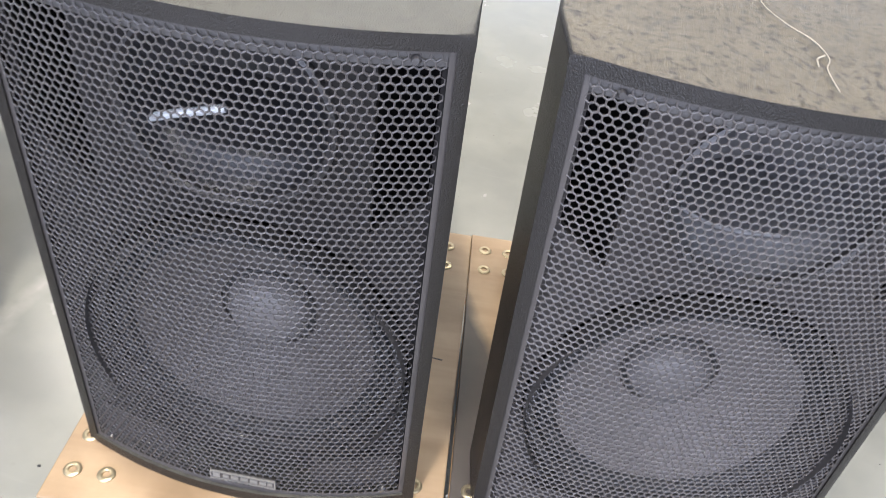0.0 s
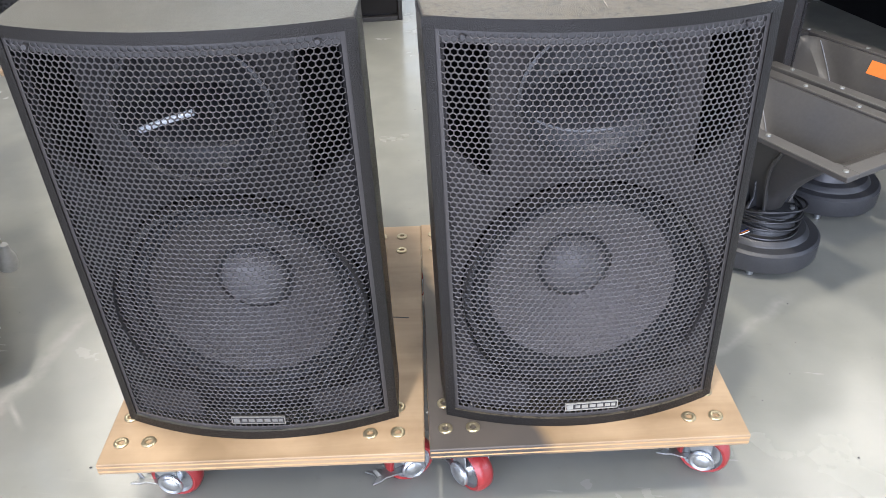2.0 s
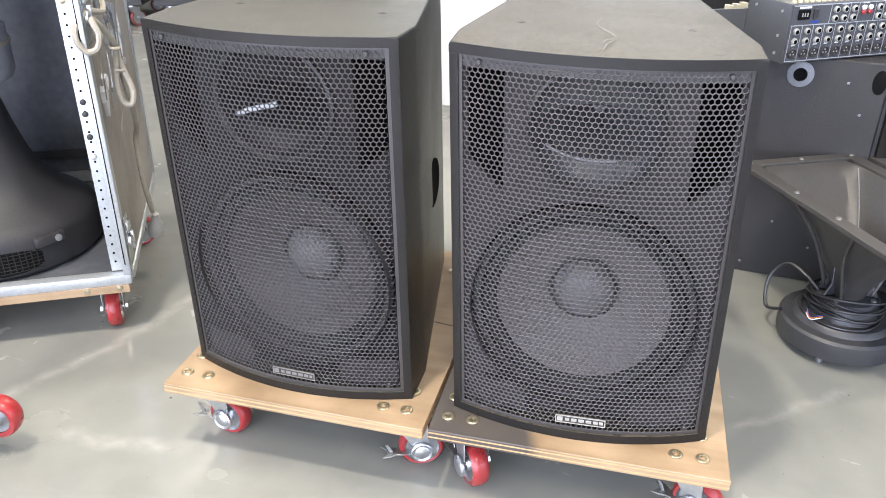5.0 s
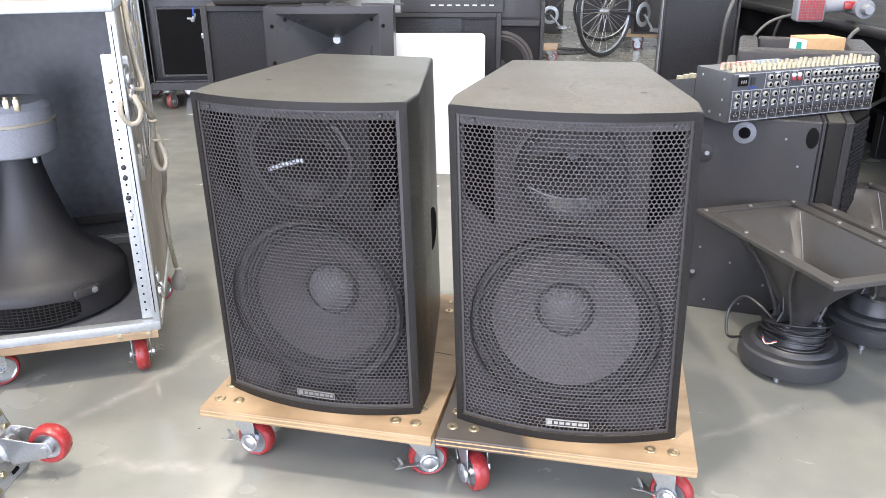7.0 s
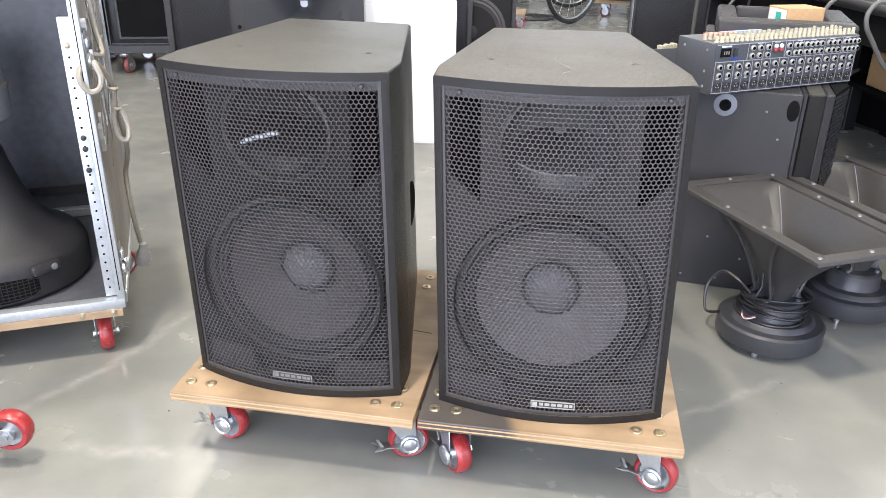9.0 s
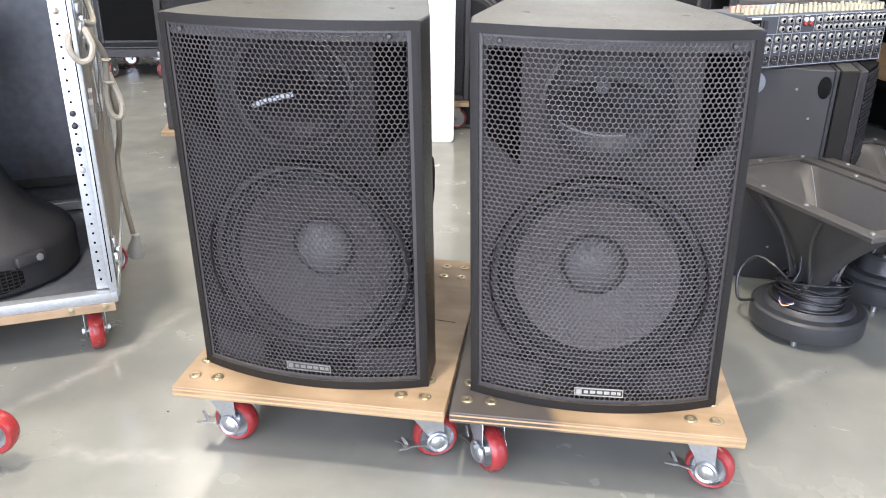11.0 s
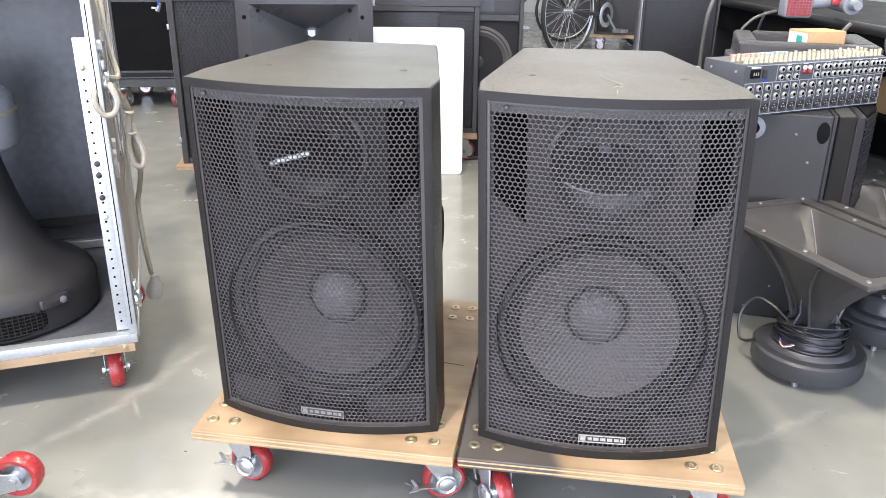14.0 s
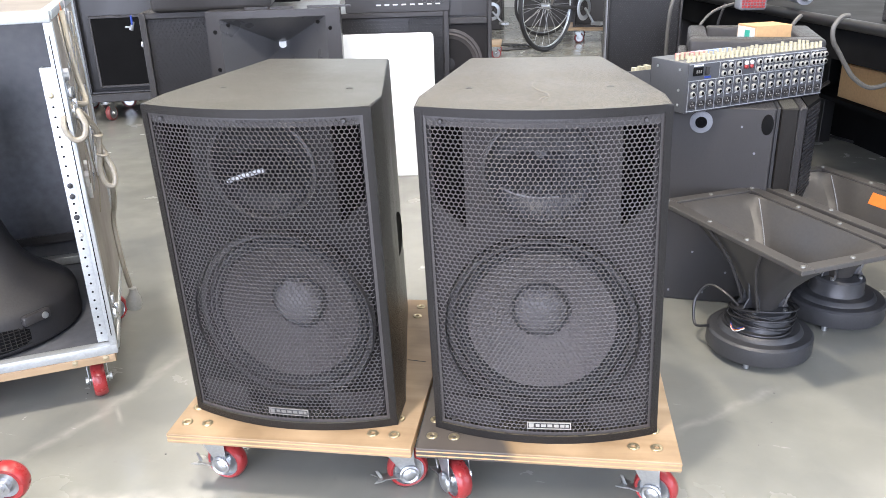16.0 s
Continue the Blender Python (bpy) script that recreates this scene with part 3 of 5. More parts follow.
    for rx, rz, y, low in ((0.098, 0.092, 0.026, 0), (0.0955, 0.087, 0.034, 0.001), (0.093, 0.07, 0.044, 0.006), (0.091, 0.052, 0.052, 0.01), (0.09, 0.044, 0.055, 0.012), (0.0885, 0.041, 0.06, 0.012), (0.085, 0.037, 0.07, 0.01), (0.07, 0.03, 0.1, 0.005), (0.03, 0.02, 0.14, 0), (0.011, 0.011, 0.16, 0)):
        rings.append([bm.verts.new((x, y - 0.022, z)) for x, z in ring_pts(0, hz - low, rx, rz, 44)])
    for a, b in zip(rings, rings[1:]):
        for i in range(44):
            bm.faces.new((a[i], a[(i + 1) % 44], b[(i + 1) % 44], b[i]))
    bm.faces.new(rings[-1])
    horn = part("tweeter_horn", bm, horn_paint, root, smooth=True)
    # Bright tube paints the reflected streak on the throat.
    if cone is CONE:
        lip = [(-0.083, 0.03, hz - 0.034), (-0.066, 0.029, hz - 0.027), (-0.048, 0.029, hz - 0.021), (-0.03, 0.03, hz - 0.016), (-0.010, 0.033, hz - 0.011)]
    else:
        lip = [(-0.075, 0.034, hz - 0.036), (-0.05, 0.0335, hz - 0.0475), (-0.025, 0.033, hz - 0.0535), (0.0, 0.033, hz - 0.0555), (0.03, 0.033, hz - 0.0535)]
    part("throat_glint", tube(B(), lip, 0.0046 if cone is CONE else 0.0025, 10), GLINT if cone is CONE else FAINTGLINT, horn, "bright tube painting a glint on the horn throat", True)
    rim = Matrix.Translation((0, -0.022, hz)) @ Matrix.Rotation(radians(90), 4, "X") @ Matrix.Diagonal((1.0, 0.94, 1.0, 1.0))
    part("rim", lathe(B(), [(0.104, -0.03), (0.104, -0.022), (0.1, -0.02), (0.096, -0.024), (0.096, -0.03)], 44, rim), SATIN, horn, smooth=True)
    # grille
    me = honeycomb(0.197, 0.021, H - 0.016, 0.0086, DEEP - 0.0015, 0.0025, paint=GRILLE if cone is CONE else LITGRILLE)
    g = new("grille", me)
    g.parent = root
    tagged(g, "black perforated steel grille")
    bm = B()
    arc_band(bm, -0.201, 0.201, 0.0165, 0.0235, 0.0027, DEEP - 0.0015, 0.001)
    arc_band(bm, -0.201, 0.201, H - 0.0185, H - 0.0155, 0.0027, DEEP - 0.0015, 0.001)
    arc_band(bm, -0.202, -0.1955, 0.0165, H - 0.0155, 0.0029, DEEP - 0.0015, 0.001, 2)
    arc_band(bm, 0.1955, 0.202, 0.0165, H - 0.0155, 0.0029, DEEP - 0.0015, 0.001, 2)
    part("border", bm, GRILLE, g)
    part("backing_strip", arc_band(B(), -0.201, 0.201, H - 0.0315, H - 0.0155, 0.0075, DEEP - 0.0015, 0.001), FOAM, g)
    for x, z in ((-0.17, H - 0.0235), (0.17, H - 0.0235), (-0.176, 0.03), (0.176, 0.03)):
        y = arc_y(x, W, DEEP - 0.0015, 0.0025)
        part("screw", rod(B(), (x, y, z), (x, y - 0.0035, z), 0.0045, 0.003, 12), SATIN, g, smooth=True)
    # badge: outlined plate with plain bars in place of the maker's mark
    y = arc_y(0, W, DEEP - 0.0015, 0.0025)
    b = part("badge", box(B(), -0.041, 0.041, y - 0.004, y + 0.001, 0.043, 0.0575, None, 0.002, 2), SATIN, root, "small black badge with a silver outline", True)
    b.location = (0.007, 0.0006, -0.0095)
    bm = B()
    for x0, x1, z0, z1 in ((-0.041, 0.041, 0.0562, 0.0577), (-0.041, 0.041, 0.0428, 0.0443), (-0.041, -0.0395, 0.0443, 0.0562), (0.0395, 0.041, 0.0443, 0.0562)):
        box(bm, x0, x1, y - 0.0052, y - 0.003, z0, z1)
    silver = DULLPRINT if cone is CONE else CHROME
    part("outline", bm, silver, b)
    part("bar", box(B(), -0.038, -0.029, y - 0.005, y - 0.003, 0.0458, 0.0547), silver, b)
    for x0, x1 in ((-0.025, -0.018), (-0.015, -0.006), (-0.003, 0.006), (0.009, 0.018), (0.021, 0.029), (0.031, 0.037)):
        part("bar", box(B(), x0, x1, y - 0.005, y - 0.003, 0.0474, 0.0532), silver, b)
    # flying points on the top; dark discs paint in the shade of each side's handle pocket
    for x, y in ((-0.13, 0.16), (0.13, 0.16)):
        part("insert", lathe(B(), [(0.007, H - 0.001), (0.007, H + 0.0006), (0.004, H + 0.0008), (0.003, H + 0.0002), (0, H + 0.0002)], 20, Matrix.Translation((x, y, 0))), SATIN, root, "black threaded insert", True)
    slope = math.degrees(math.atan2(0.061, 0.447))
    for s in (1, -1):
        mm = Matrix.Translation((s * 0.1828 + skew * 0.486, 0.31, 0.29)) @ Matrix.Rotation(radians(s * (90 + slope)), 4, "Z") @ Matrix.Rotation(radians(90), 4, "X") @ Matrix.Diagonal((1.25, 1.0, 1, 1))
        part("handle", lathe(B(), [(0.048, -0.002), (0.048, 0.001), (0.045, 0.002), (0.041, 0.001), (0, 0.0008)], 36, mm), DARK, root, "black disc standing in for the shaded handle recess", True)
    for ob in root.children_recursive:
        for v in ob.data.vertices:
            v.co.x += shift - shear * v.co.z
    return root


spk_a = loudspeaker("loudspeaker", pose(-0.1375, 0.701, 0.1585, 0, 0, 5.2), DUSTY, "black trapezoid two-way loudspeaker with curved mesh grille on plywood dolly", -0.039, bend=0.2115, off=0.011)
spk_b = loudspeaker("loudspeaker", pose(0.360, 0.769, 0.1585, 0, 0, 10.5), DUSTIER, "black two-way loudspeaker with mesh grille, brown dust on top", 0.0, LITCONE, PALEBAFFLE, shift=0.010, shear=0.029, horn_paint=LITHORN, off=-0.004)


# ---- casters and dollies ----
def caster(parent, x, y, top, turn, brake=True, tyre=RED, r=0.05):
    """A swivel caster hanging from height top; its wheel trails along turn degrees and touches z = 0 of its parent's floor."""
    m = pose(x, y, 0, 0, 0, turn)
    bm = box(B(), -0.045, 0.045, -0.04, 0.04, top - 0.004, top, m, 0.001, 1)
    lathe(bm, [(0.034, top - 0.004), (0.036, top - 0.010), (0.034, top - 0.017), (0.026, top - 0.02), (0, top - 0.02)], 28, m)
    c = part("caster", bm, ZINC, parent, "zinc swivel caster with a red wheel", True)
    bm = B()
    off = 0.026
    for s in (1, -1):
        prism(bm, [(-0.034, top - 0.018), (0.036, top - 0.018), (off + 0.014, r + 0.004), (off + 0.009, r - 0.011), (off - 0.009, r - 0.011), (off - 0.014, r + 0.006)], -0.0012, 0.0012,
              m @ Matrix.Translation((0, s * 0.023, 0)) @ Matrix.Rotation(radians(90), 4, "X"), 0.0008, 1)
    box(bm, -0.034, 0.036, -0.0235, 0.0235, top - 0.0215, top - 0.0175, m)
    part("fork", bm, ZINC, c, "", True)
    wm = m @ Matrix.Translation((off, 0, r)) @ Matrix.Rotation(radians(90), 4, "X")
    part("tyre", lathe(B(), [(r * 0.75, -0.0145), (r - 0.006, -0.016), (r - 0.0015, -0.011), (r, -0.004), (r, 0.004), (r - 0.0015, 0.011), (r - 0.006, 0.016), (r * 0.75, 0.0145)], 40, wm), tyre, c, "red polyurethane tyre", True)
    part("hub", lathe(B(), [(0, -0.017), (0.012, -0.017), (0.014, -0.010), (r * 0.67, -0.011), (r * 0.755, -0.0155), (r * 0.755, 0.0155), (r * 0.67, 0.011), (0.014, 0.010), (0.012, 0.017), (0, 0.017)], 32, wm), ZINC, c, "", True)
    bm = rod(B(), m @ Vector((off, -0.031, r)), m @ Vector((off, 0.031, r)), 0.005, None, 10)
    for s in (1, -1):
        rod(bm, m @ Vector((off, s * 0.025, r)), m @ Vector((off, s * 0.031, r)), 0.0095, None, 6)
    part("axle", bm, ZINC, c, "", True)
    if brake:
        # slim forked pedal standing out past the wheel
        bm = B()
        lever = m @ pose(off - 0.012, -0.014, r - 0.006, 0, 3, 180)
        prism(bm, [(0.0, -0.012), (0.036, -0.009), (0.048, -0.017), (0.066, -0.018), (0.053, -0.006), (0.052, 0.004), (0.062, 0.014), (0.046, 0.013), (0.036, 0.009), (0.0, 0.012)], -0.0016, 0.0016, lever, 0.0007, 1)
        prism(bm, [(0.038, -0.006), (0.046, -0.006), (0.056, 0.02), (0.05, 0.02)], -0.0015, 0.0015, lever @ Matrix.Rotation(radians(90), 4, "X"), 0.0006, 1)
        part("brake_pedal", bm, STEEL, c, "dull steel brake pedal", True)
        cover = lathe(B(), [(0.021, 0.0255), (0.021, 0.029), (0.0185, 0.031), (0.014, 0.0295), (0.0105, 0.032), (0, 0.0325)], 24, m @ Matrix.Translation((off, 0, r)) @ Matrix.Rotation(radians(90), 4, "X"))
        part("brake_cover", cover, ZINC, c, "", True)
    return c


def dolly(name, m, w, d, mat, label, turns, top=0.158, thick=0.021):
    """Origin: front left corner of the board on the floor; x along the front edge, y to the back."""
    root = empty(name, m, label, "dolly", "plywood dollies")
    bm = box(B(), -w / 2, w / 2, -d / 2, d / 2, -thick / 2, thick / 2, None, 0.0015, 2)
    board = part("board", bm, mat, root)
    board.location = (w / 2, d / 2, top - thick / 2)
    for k in (-1, 1):
        bm = B()
        for x0, x1, y0, y1 in ((0.001, w - 0.001, -0.0003, 0.002), (0.001, w - 0.001, d - 0.002, d + 0.0003), (-0.0003, 0.002, 0.001, d - 0.001), (w - 0.002, w + 0.0003, 0.001, d - 0.001)):
            z = top - thick / 2 + k * 0.0045
            box(bm, x0, x1, y0, y1, z - 0.0014, z + 0.0014)
        part("veneer_line", bm, CARDBOARD, root)
    for i, (sx, sy) in enumerate(((0, 0), (1, 0), (0, 1), (1, 1))):
        cx, cy = (0.054 if sx == 0 else w - 0.054), (0.088 if sy == 0 else d - 0.08)
        caster(root, cx, cy, top - thick, turns[i], True, RED, 0.043)
        for ax in (0.026, 0.069):
            for ay in (0.043, 0.098):
                x, y = (ax if sx == 0 else w - ax - 0.015), (ay if sy == 0 else d - ay)
                bm = lathe(B(), [(0.0115, top - 0.0002), (0.0115, top + 0.0014), (0.0098, top + 0.0026), (0.0075, top + 0.003), (0.0052, top + 0.0022), (0.0046, top - 0.001), (0, top - 0.001)], 14, Matrix.Translation((x, y, 0)))
                part("bolt", bm, BRASS, root, "", True)
    return root


dolly("dolly", pose(-0.361, 0.585, 0, 0, 0, 7.5), 0.497, 0.655, PLY, "clean birch plywood dolly on red casters", (-10, 20, 120, 30))
dolly("dolly", pose(0.1395, 0.655, 0, 0, 0, 8.2), 0.495, 0.655, PLY_STAINED, "birch plywood dolly with a grey stained corner on red casters", (-55, -25, 100, -10))


# ---- the open rack case with a horn loudspeaker inside ----
RACK = pose(-0.70, 0.885, 0, 0, 0, 36)
rd = empty("dolly", RACK, "plywood dolly with red casters under the rack case", "dolly", "plywood dollies")
b = part("board", box(B(), -0.31, 0.31, -0.34, 0.34, -0.0105, 0.0105, None, 0.0015), PLY, rd)
b.location = (-0.318, 0.337, 0.1255)
for x, y, a in ((-0.065, 0.085, -84), (-0.43, 0.065, 25), (-0.065, 0.48, 20), (-0.56, 0.48, 80)):
    caster(rd, x, y, 0.115, a, False, RED, 0.045)
for x in (-0.03, -0.10, -0.45, -0.52):
    part("bolt", lathe(B(), [(0.011, 0), (0.011, 0.002), (0.007, 0.003), (0.007, 0.006), (0, 0.007)], 12, Matrix.Translation((x, 0.0005, 0.1285)) @ Matrix.Rotation(radians(90), 4, "X")), BRASS, rd)

rack = empty("rack_case", RACK @ pose(0, 0, 0.1362), "open aluminium-edged black rack case on plywood dolly", "flight case")
RW, RD_, RH = 0.63, 0.68, 0.808
part("side_panel", box(B(), -0.012, -0.002, 0.026, RD_ - 0.02, 0.02, RH - 0.02), SIDEWOOD, rack, "worn grey-brown laminate outside")
part("side_lining", box(B(), -0.017, -0.0125, 0.026, RD_ - 0.02, 0.02, RH - 0.02), BLACKWOOD, rack)
part("side_panel", box(B(), -RW + 0.002, -RW + 0.015, 0.026, RD_ - 0.02, 0.02, RH - 0.02), BLACKWOOD, rack)
part("back_panel", box(B(), -RW + 0.016, -0.018, RD_ - 0.03, RD_ - 0.018, 0.02, RH - 0.02), BLACKWOOD, rack, "scuffed black back panel")
part("base_panel", box(B(), -RW + 0.016, -0.018, 0.026, RD_ - 0.031, 0.004, 0.017), BLACKWOOD, rack)
part("top_panel", box(B(), -RW + 0.016, -0.018, 0.026, RD_ - 0.031, RH - 0.02, RH - 0.004), SIDEWOOD, rack)
part("back_strip", box(B(), -RW + 0.02, -0.02, RD_ - 0.045, RD_ - 0.031, 0.09, 0.115, None, 0.002), BLACK, rack)
part("back_strip", box(B(), -RW + 0.02, -0.02, RD_ - 0.06, RD_ - 0.031, 0.02, 0.045, None, 0.002), ALU, rack)
for args in ((-0.016, 0.002, -0.002, 0.026, 0.024, RH - 0.024), (-RW - 0.002, -RW + 0.016, -0.002, 0.026, 0.024, RH - 0.024),
             (-RW, 0, -0.003, 0.025, 0.0, 0.024), (-RW, 0, -0.003, 0.025, RH - 0.024, RH), (-0.018, 0.003, RD_ - 0.02, RD_, 0.0, RH), (-RW, -RW + 0.02, RD_ - 0.02, RD_, 0, RH),
             (-0.02, 0.003, 0.026, RD_ - 0.021, 0.0, 0.02), (-0.02, 0.003, 0.026, RD_ - 0.021, RH - 0.02, RH)):
    part("edge_profile", box(B(), *args, None, 0.002), ALU, rack, "", True)
part("groove", box(B(), -0.009, -0.007, -0.0035, -0.001, 0.05, RH - 0.05), DARK, rack)
for x0 in (-0.043, -RW + 0.017):
    bm = box(B(), x0, x0 + 0.026, 0.02, 0.024, 0.026, 0.69, None, 0.0008)
    box(bm, x0 + 0.002, x0 + 0.005, 0.0242, 0.05, 0.026, 0.69)
    rail = part("rack_rail", bm, ALU, rack, "perforated aluminium rack rail", True)
    bm = B()
    z = 0.05
    while z < 0.63:
        lathe(bm, [(0.0027, 0), (0.0027, 0.0006), (0, 0.0006)], 8, Matrix.Translation((x0 + 0.012, 0.02, z)) @ Matrix.Rotation(radians(90), 4, "X"))
        z += 0.0222
    part("rail_holes", bm, DARK, rail)
for z, mt in ((0.63, BRASS), (0.426, RUBBER), (0.40, RUBBER), (0.35, RUBBER), (0.305, CHROME)):
    part("rack_screw", lathe(B(), [(0.0064, 0), (0.006, 0.003), (0.0035, 0.0045), (0, 0.0045)], 14, Matrix.Translation((-0.031, 0.0195, z)) @ Matrix.Rotation(radians(90), 4, "X")), mt, rack, "", True)
for z in (0.60, 0.10):
    bm = box(B(), 0.0025, 0.0045, 0.008, 0.062, z - 0.055, z + 0.055, None, 0.001)
    l = part("latch", bm, ZINC, rack, "recessed butterfly latch", True)
    bm = lathe(B(), [(0.018, 0), (0.018, 0.006), (0.012, 0.010), (0, 0.010)], 18, Matrix.Translation((0.0045, 0.035, z - 0.005)) @ Matrix.Rotation(radians(90), 4, "Y"))
    box(bm, 0.008, 0.017, 0.031, 0.039, z - 0.026, z + 0.018, None, 0.001)
    box(bm, 0.004, 0.012, 0.016, 0.045, z + 0.024, z + 0.044, None, 0.002)
    part("turn_knob", bm, ZINC, l, "", True)
rng = random.Random(5)
for k in range(34):
    z, y = rng.uniform(0.38, 0.79), rng.uniform(0.05, 0.5)
    h, w = rng.uniform(0.008, 0.05), rng.uniform(0.008, 0.05)
    n = 7
    poly = [(y + w * rng.uniform(0.5, 1) * math.cos(2 * math.pi * i / n), z + h * rng.uniform(0.5, 1) * math.sin(2 * math.pi * i / n)) for i in range(n)]
    bm = prism(B(), poly, 0, 0.004 + 0.0002 * k, Matrix.Translation((-0.002, 0, 0)) @ Matrix(((0, 0, 1, 0), (1, 0, 0, 0), (0, 1, 0, 0), (0, 0, 0, 1))))
    part("torn_sticker", bm, (ALU, PRINT, GREYPAINT)[k % 3] if k != 7 else ORANGE, rack)


def world_pts(m, pts):
    return [m @ Vector(p) for p in pts]


cab_pts = [(0.012, 0.16, 0.93), (0.014, 0.13, 0.86), (0.02, 0.12, 0.79), (0.03, 0.09, 0.735), (0.008, 0.03, 0.742), (-0.012, 0.0, 0.72), (-0.014, -0.012, 0.695), (0.0, -0.01, 0.672), (0.02, -0.005, 0.675), (0.028, 0.0, 0.70), (0.018, 0.01, 0.73),
           (0.034, 0.04, 0.70), (0.045, 0.06, 0.665), (0.04, 0.07, 0.62), (0.035, 0.07, 0.58), (0.042, 0.065, 0.545), (0.058, 0.065, 0.54), (0.064, 0.07, 0.565), (0.055, 0.075, 0.60), (0.044, 0.08, 0.63), (0.05, 0.12, 0.52), (0.04, 0.2, 0.45), (0.03, 0.22, 0.40), (0.034, 0.2, 0.30), (0.04, 0.22, 0.215)]
cord = tagged(part("extension_lead", tube(B(), world_pts(RACK, cab_pts), 0.0065, 8), CREAM, smooth=True), "dirty cream power cord looped on the case side", "cable")
bm = lathe(B(), [(0, 0.0), (0.019, 0.0), (0.021, 0.012), (0.019, 0.03), (0.012, 0.042), (0.009, 0.06), (0, 0.062)], 18, RACK @ pose(0.04, 0.22, 0.153, 8, 6, 0))
part("plug", bm, material("clear_grey_plug", (0.33, 0.33, 0.31), 0.35), cord, "translucent grey plug", True)
for z, y, r in ((0.615, 0.075, 0.012), (0.665, 0.055, 0.011)):
    part("tie", lathe(B(), [(r, -0.004), (r + 0.004, 0), (r, 0.004)], 16, RACK @ pose(0.044, y, z, 6, 10, 0) @ Matrix.Diagonal((0.8, 1.1, 1, 1))), CREAM, cord, "", True)

rng = random.Random(21)
for k in range(5):
    y0 = 0.08 + 0.07 * k
    pts = [(0.006 + rng.uniform(0, 0.012), y0 + rng.uniform(-0.03, 0.03), 0.92 - 0.07 * j + rng.uniform(-0.02, 0.02)) for j in range(3 + k % 3 + 3)]
    tagged(part("loose_wire", tube(B(), world_pts(RACK, pts), 0.0016, 6), (CREAM, ZINC, CREAM, GREYPAINT, CREAM)[k], smooth=True), "thin loose wire hanging on the case side", "cable")

# horn loudspeaker standing mouth down in the rack
U = Matrix.Translation((-1.095, 0.902, 0.1536)) @ Matrix.Rotation(radians(37.5), 4, "Z")
unit = empty("horn_loudspeaker", U @ Matrix.Diagonal((1, 1, 1.06, 1)), "black flared horn loudspeaker with grey driver, standing in rack case", "horn speaker")
prof = [(0, 0.0), (0.208, 0.0), (0.22, 0.012), (0.22, 0.075), (0.214, 0.092), (0.19, 0.112), (0.15, 0.135), (0.115, 0.175), (0.092, 0.225), (0.072, 0.29), (0.058, 0.35), (0.054, 0.385), (0, 0.385)]
part("flare", lathe(B(), prof, 56, Matrix.Identity(4)), MATT, unit, "", True)
bm = lathe(B(), [(0, 0.385), (0.085, 0.385), (0.1, 0.392), (0.106, 0.405), (0.106, 0.455), (0.107, 0.462), (0.107, 0.47), (0.104, 0.477), (0.104, 0.497), (0.09, 0.512), (0.02, 0.514), (0, 0.514)], 48)
drv = part("driver", bm, GREYPAINT, unit, "grey painted compression driver", True)
part("seam_band", lathe(B(), [(0.1065, 0.461), (0.1095, 0.463), (0.1095, 0.469), (0.1065, 0.471)], 48), CREAM, drv, "", True)
for x in (0.02, 0.042):
    bm = box(B(), x - 0.007, x + 0.007, -0.092, -0.08, 0.499, 0.527, None, 0.002)
    rod(bm, (x, -0.086, 0.525), (x, -0.086, 0.533), 0.006, None, 10)
    part("terminal", bm, BRASS, drv, "", True)
part("slot", box(B(), -0.075, -0.02, -0.012, 0.0, 0.5135, 0.515, pose(0, 0, 0, 0, 0, 20)), DARK, drv)
for k in range(4):
    a = radians(45 + 90 * k)
    part("flange_bolt", rod(B(), (0.074 * math.cos(a), 0.074 * math.sin(a), 0.37), (0.074 * math.cos(a), 0.074 * math.sin(a), 0.389), 0.007, None, 6), ZINC, unit)
# grilled window and lug in the base
bm = B()
for k in range(-9, 10):
    a = -math.pi / 2 + 0.9 * k / 9 * 0.55
    p, q = Vector((0.2215 * math.cos(a), 0.2215 * math.sin(a), 0.02)), Vector((0.2215 * math.cos(a), 0.2215 * math.sin(a), 0.066))
    rod(bm, p, q, 0.0012, None, 5)
for z in (0.02, 0.028, 0.036, 0.044, 0.052, 0.06):
    tube(bm, [(0.2215 * math.cos(-math.pi / 2 + 0.09 * j), 0.2215 * math.sin(-math.pi / 2 + 0.09 * j), z) for j in range(-6, 7)], 0.001, 5)
part("mesh_window", bm, BAFFLE, unit)
bm = B()
arc = [-math.pi / 2 + 0.55 * j / 8 for j in range(-8, 9)]
lo = [bm.verts.new((0.2206 * math.cos(a), 0.2206 * math.sin(a), 0.041 - 0.027 * math.sqrt(max(0.02, 1 - (2 * abs(i - 8) / 17) ** 4)))) for i, a in enumerate(arc)]
hi = [bm.verts.new((0.2206 * math.cos(a), 0.2206 * math.sin(a), 0.041 + 0.027 * math.sqrt(max(0.02, 1 - (2 * abs(i - 8) / 17) ** 4)))) for i, a in enumerate(arc)]
for i in range(16):
    bm.faces.new((lo[i], lo[i + 1], hi[i + 1], hi[i]))
part("window_opening", bm, DARK, unit)
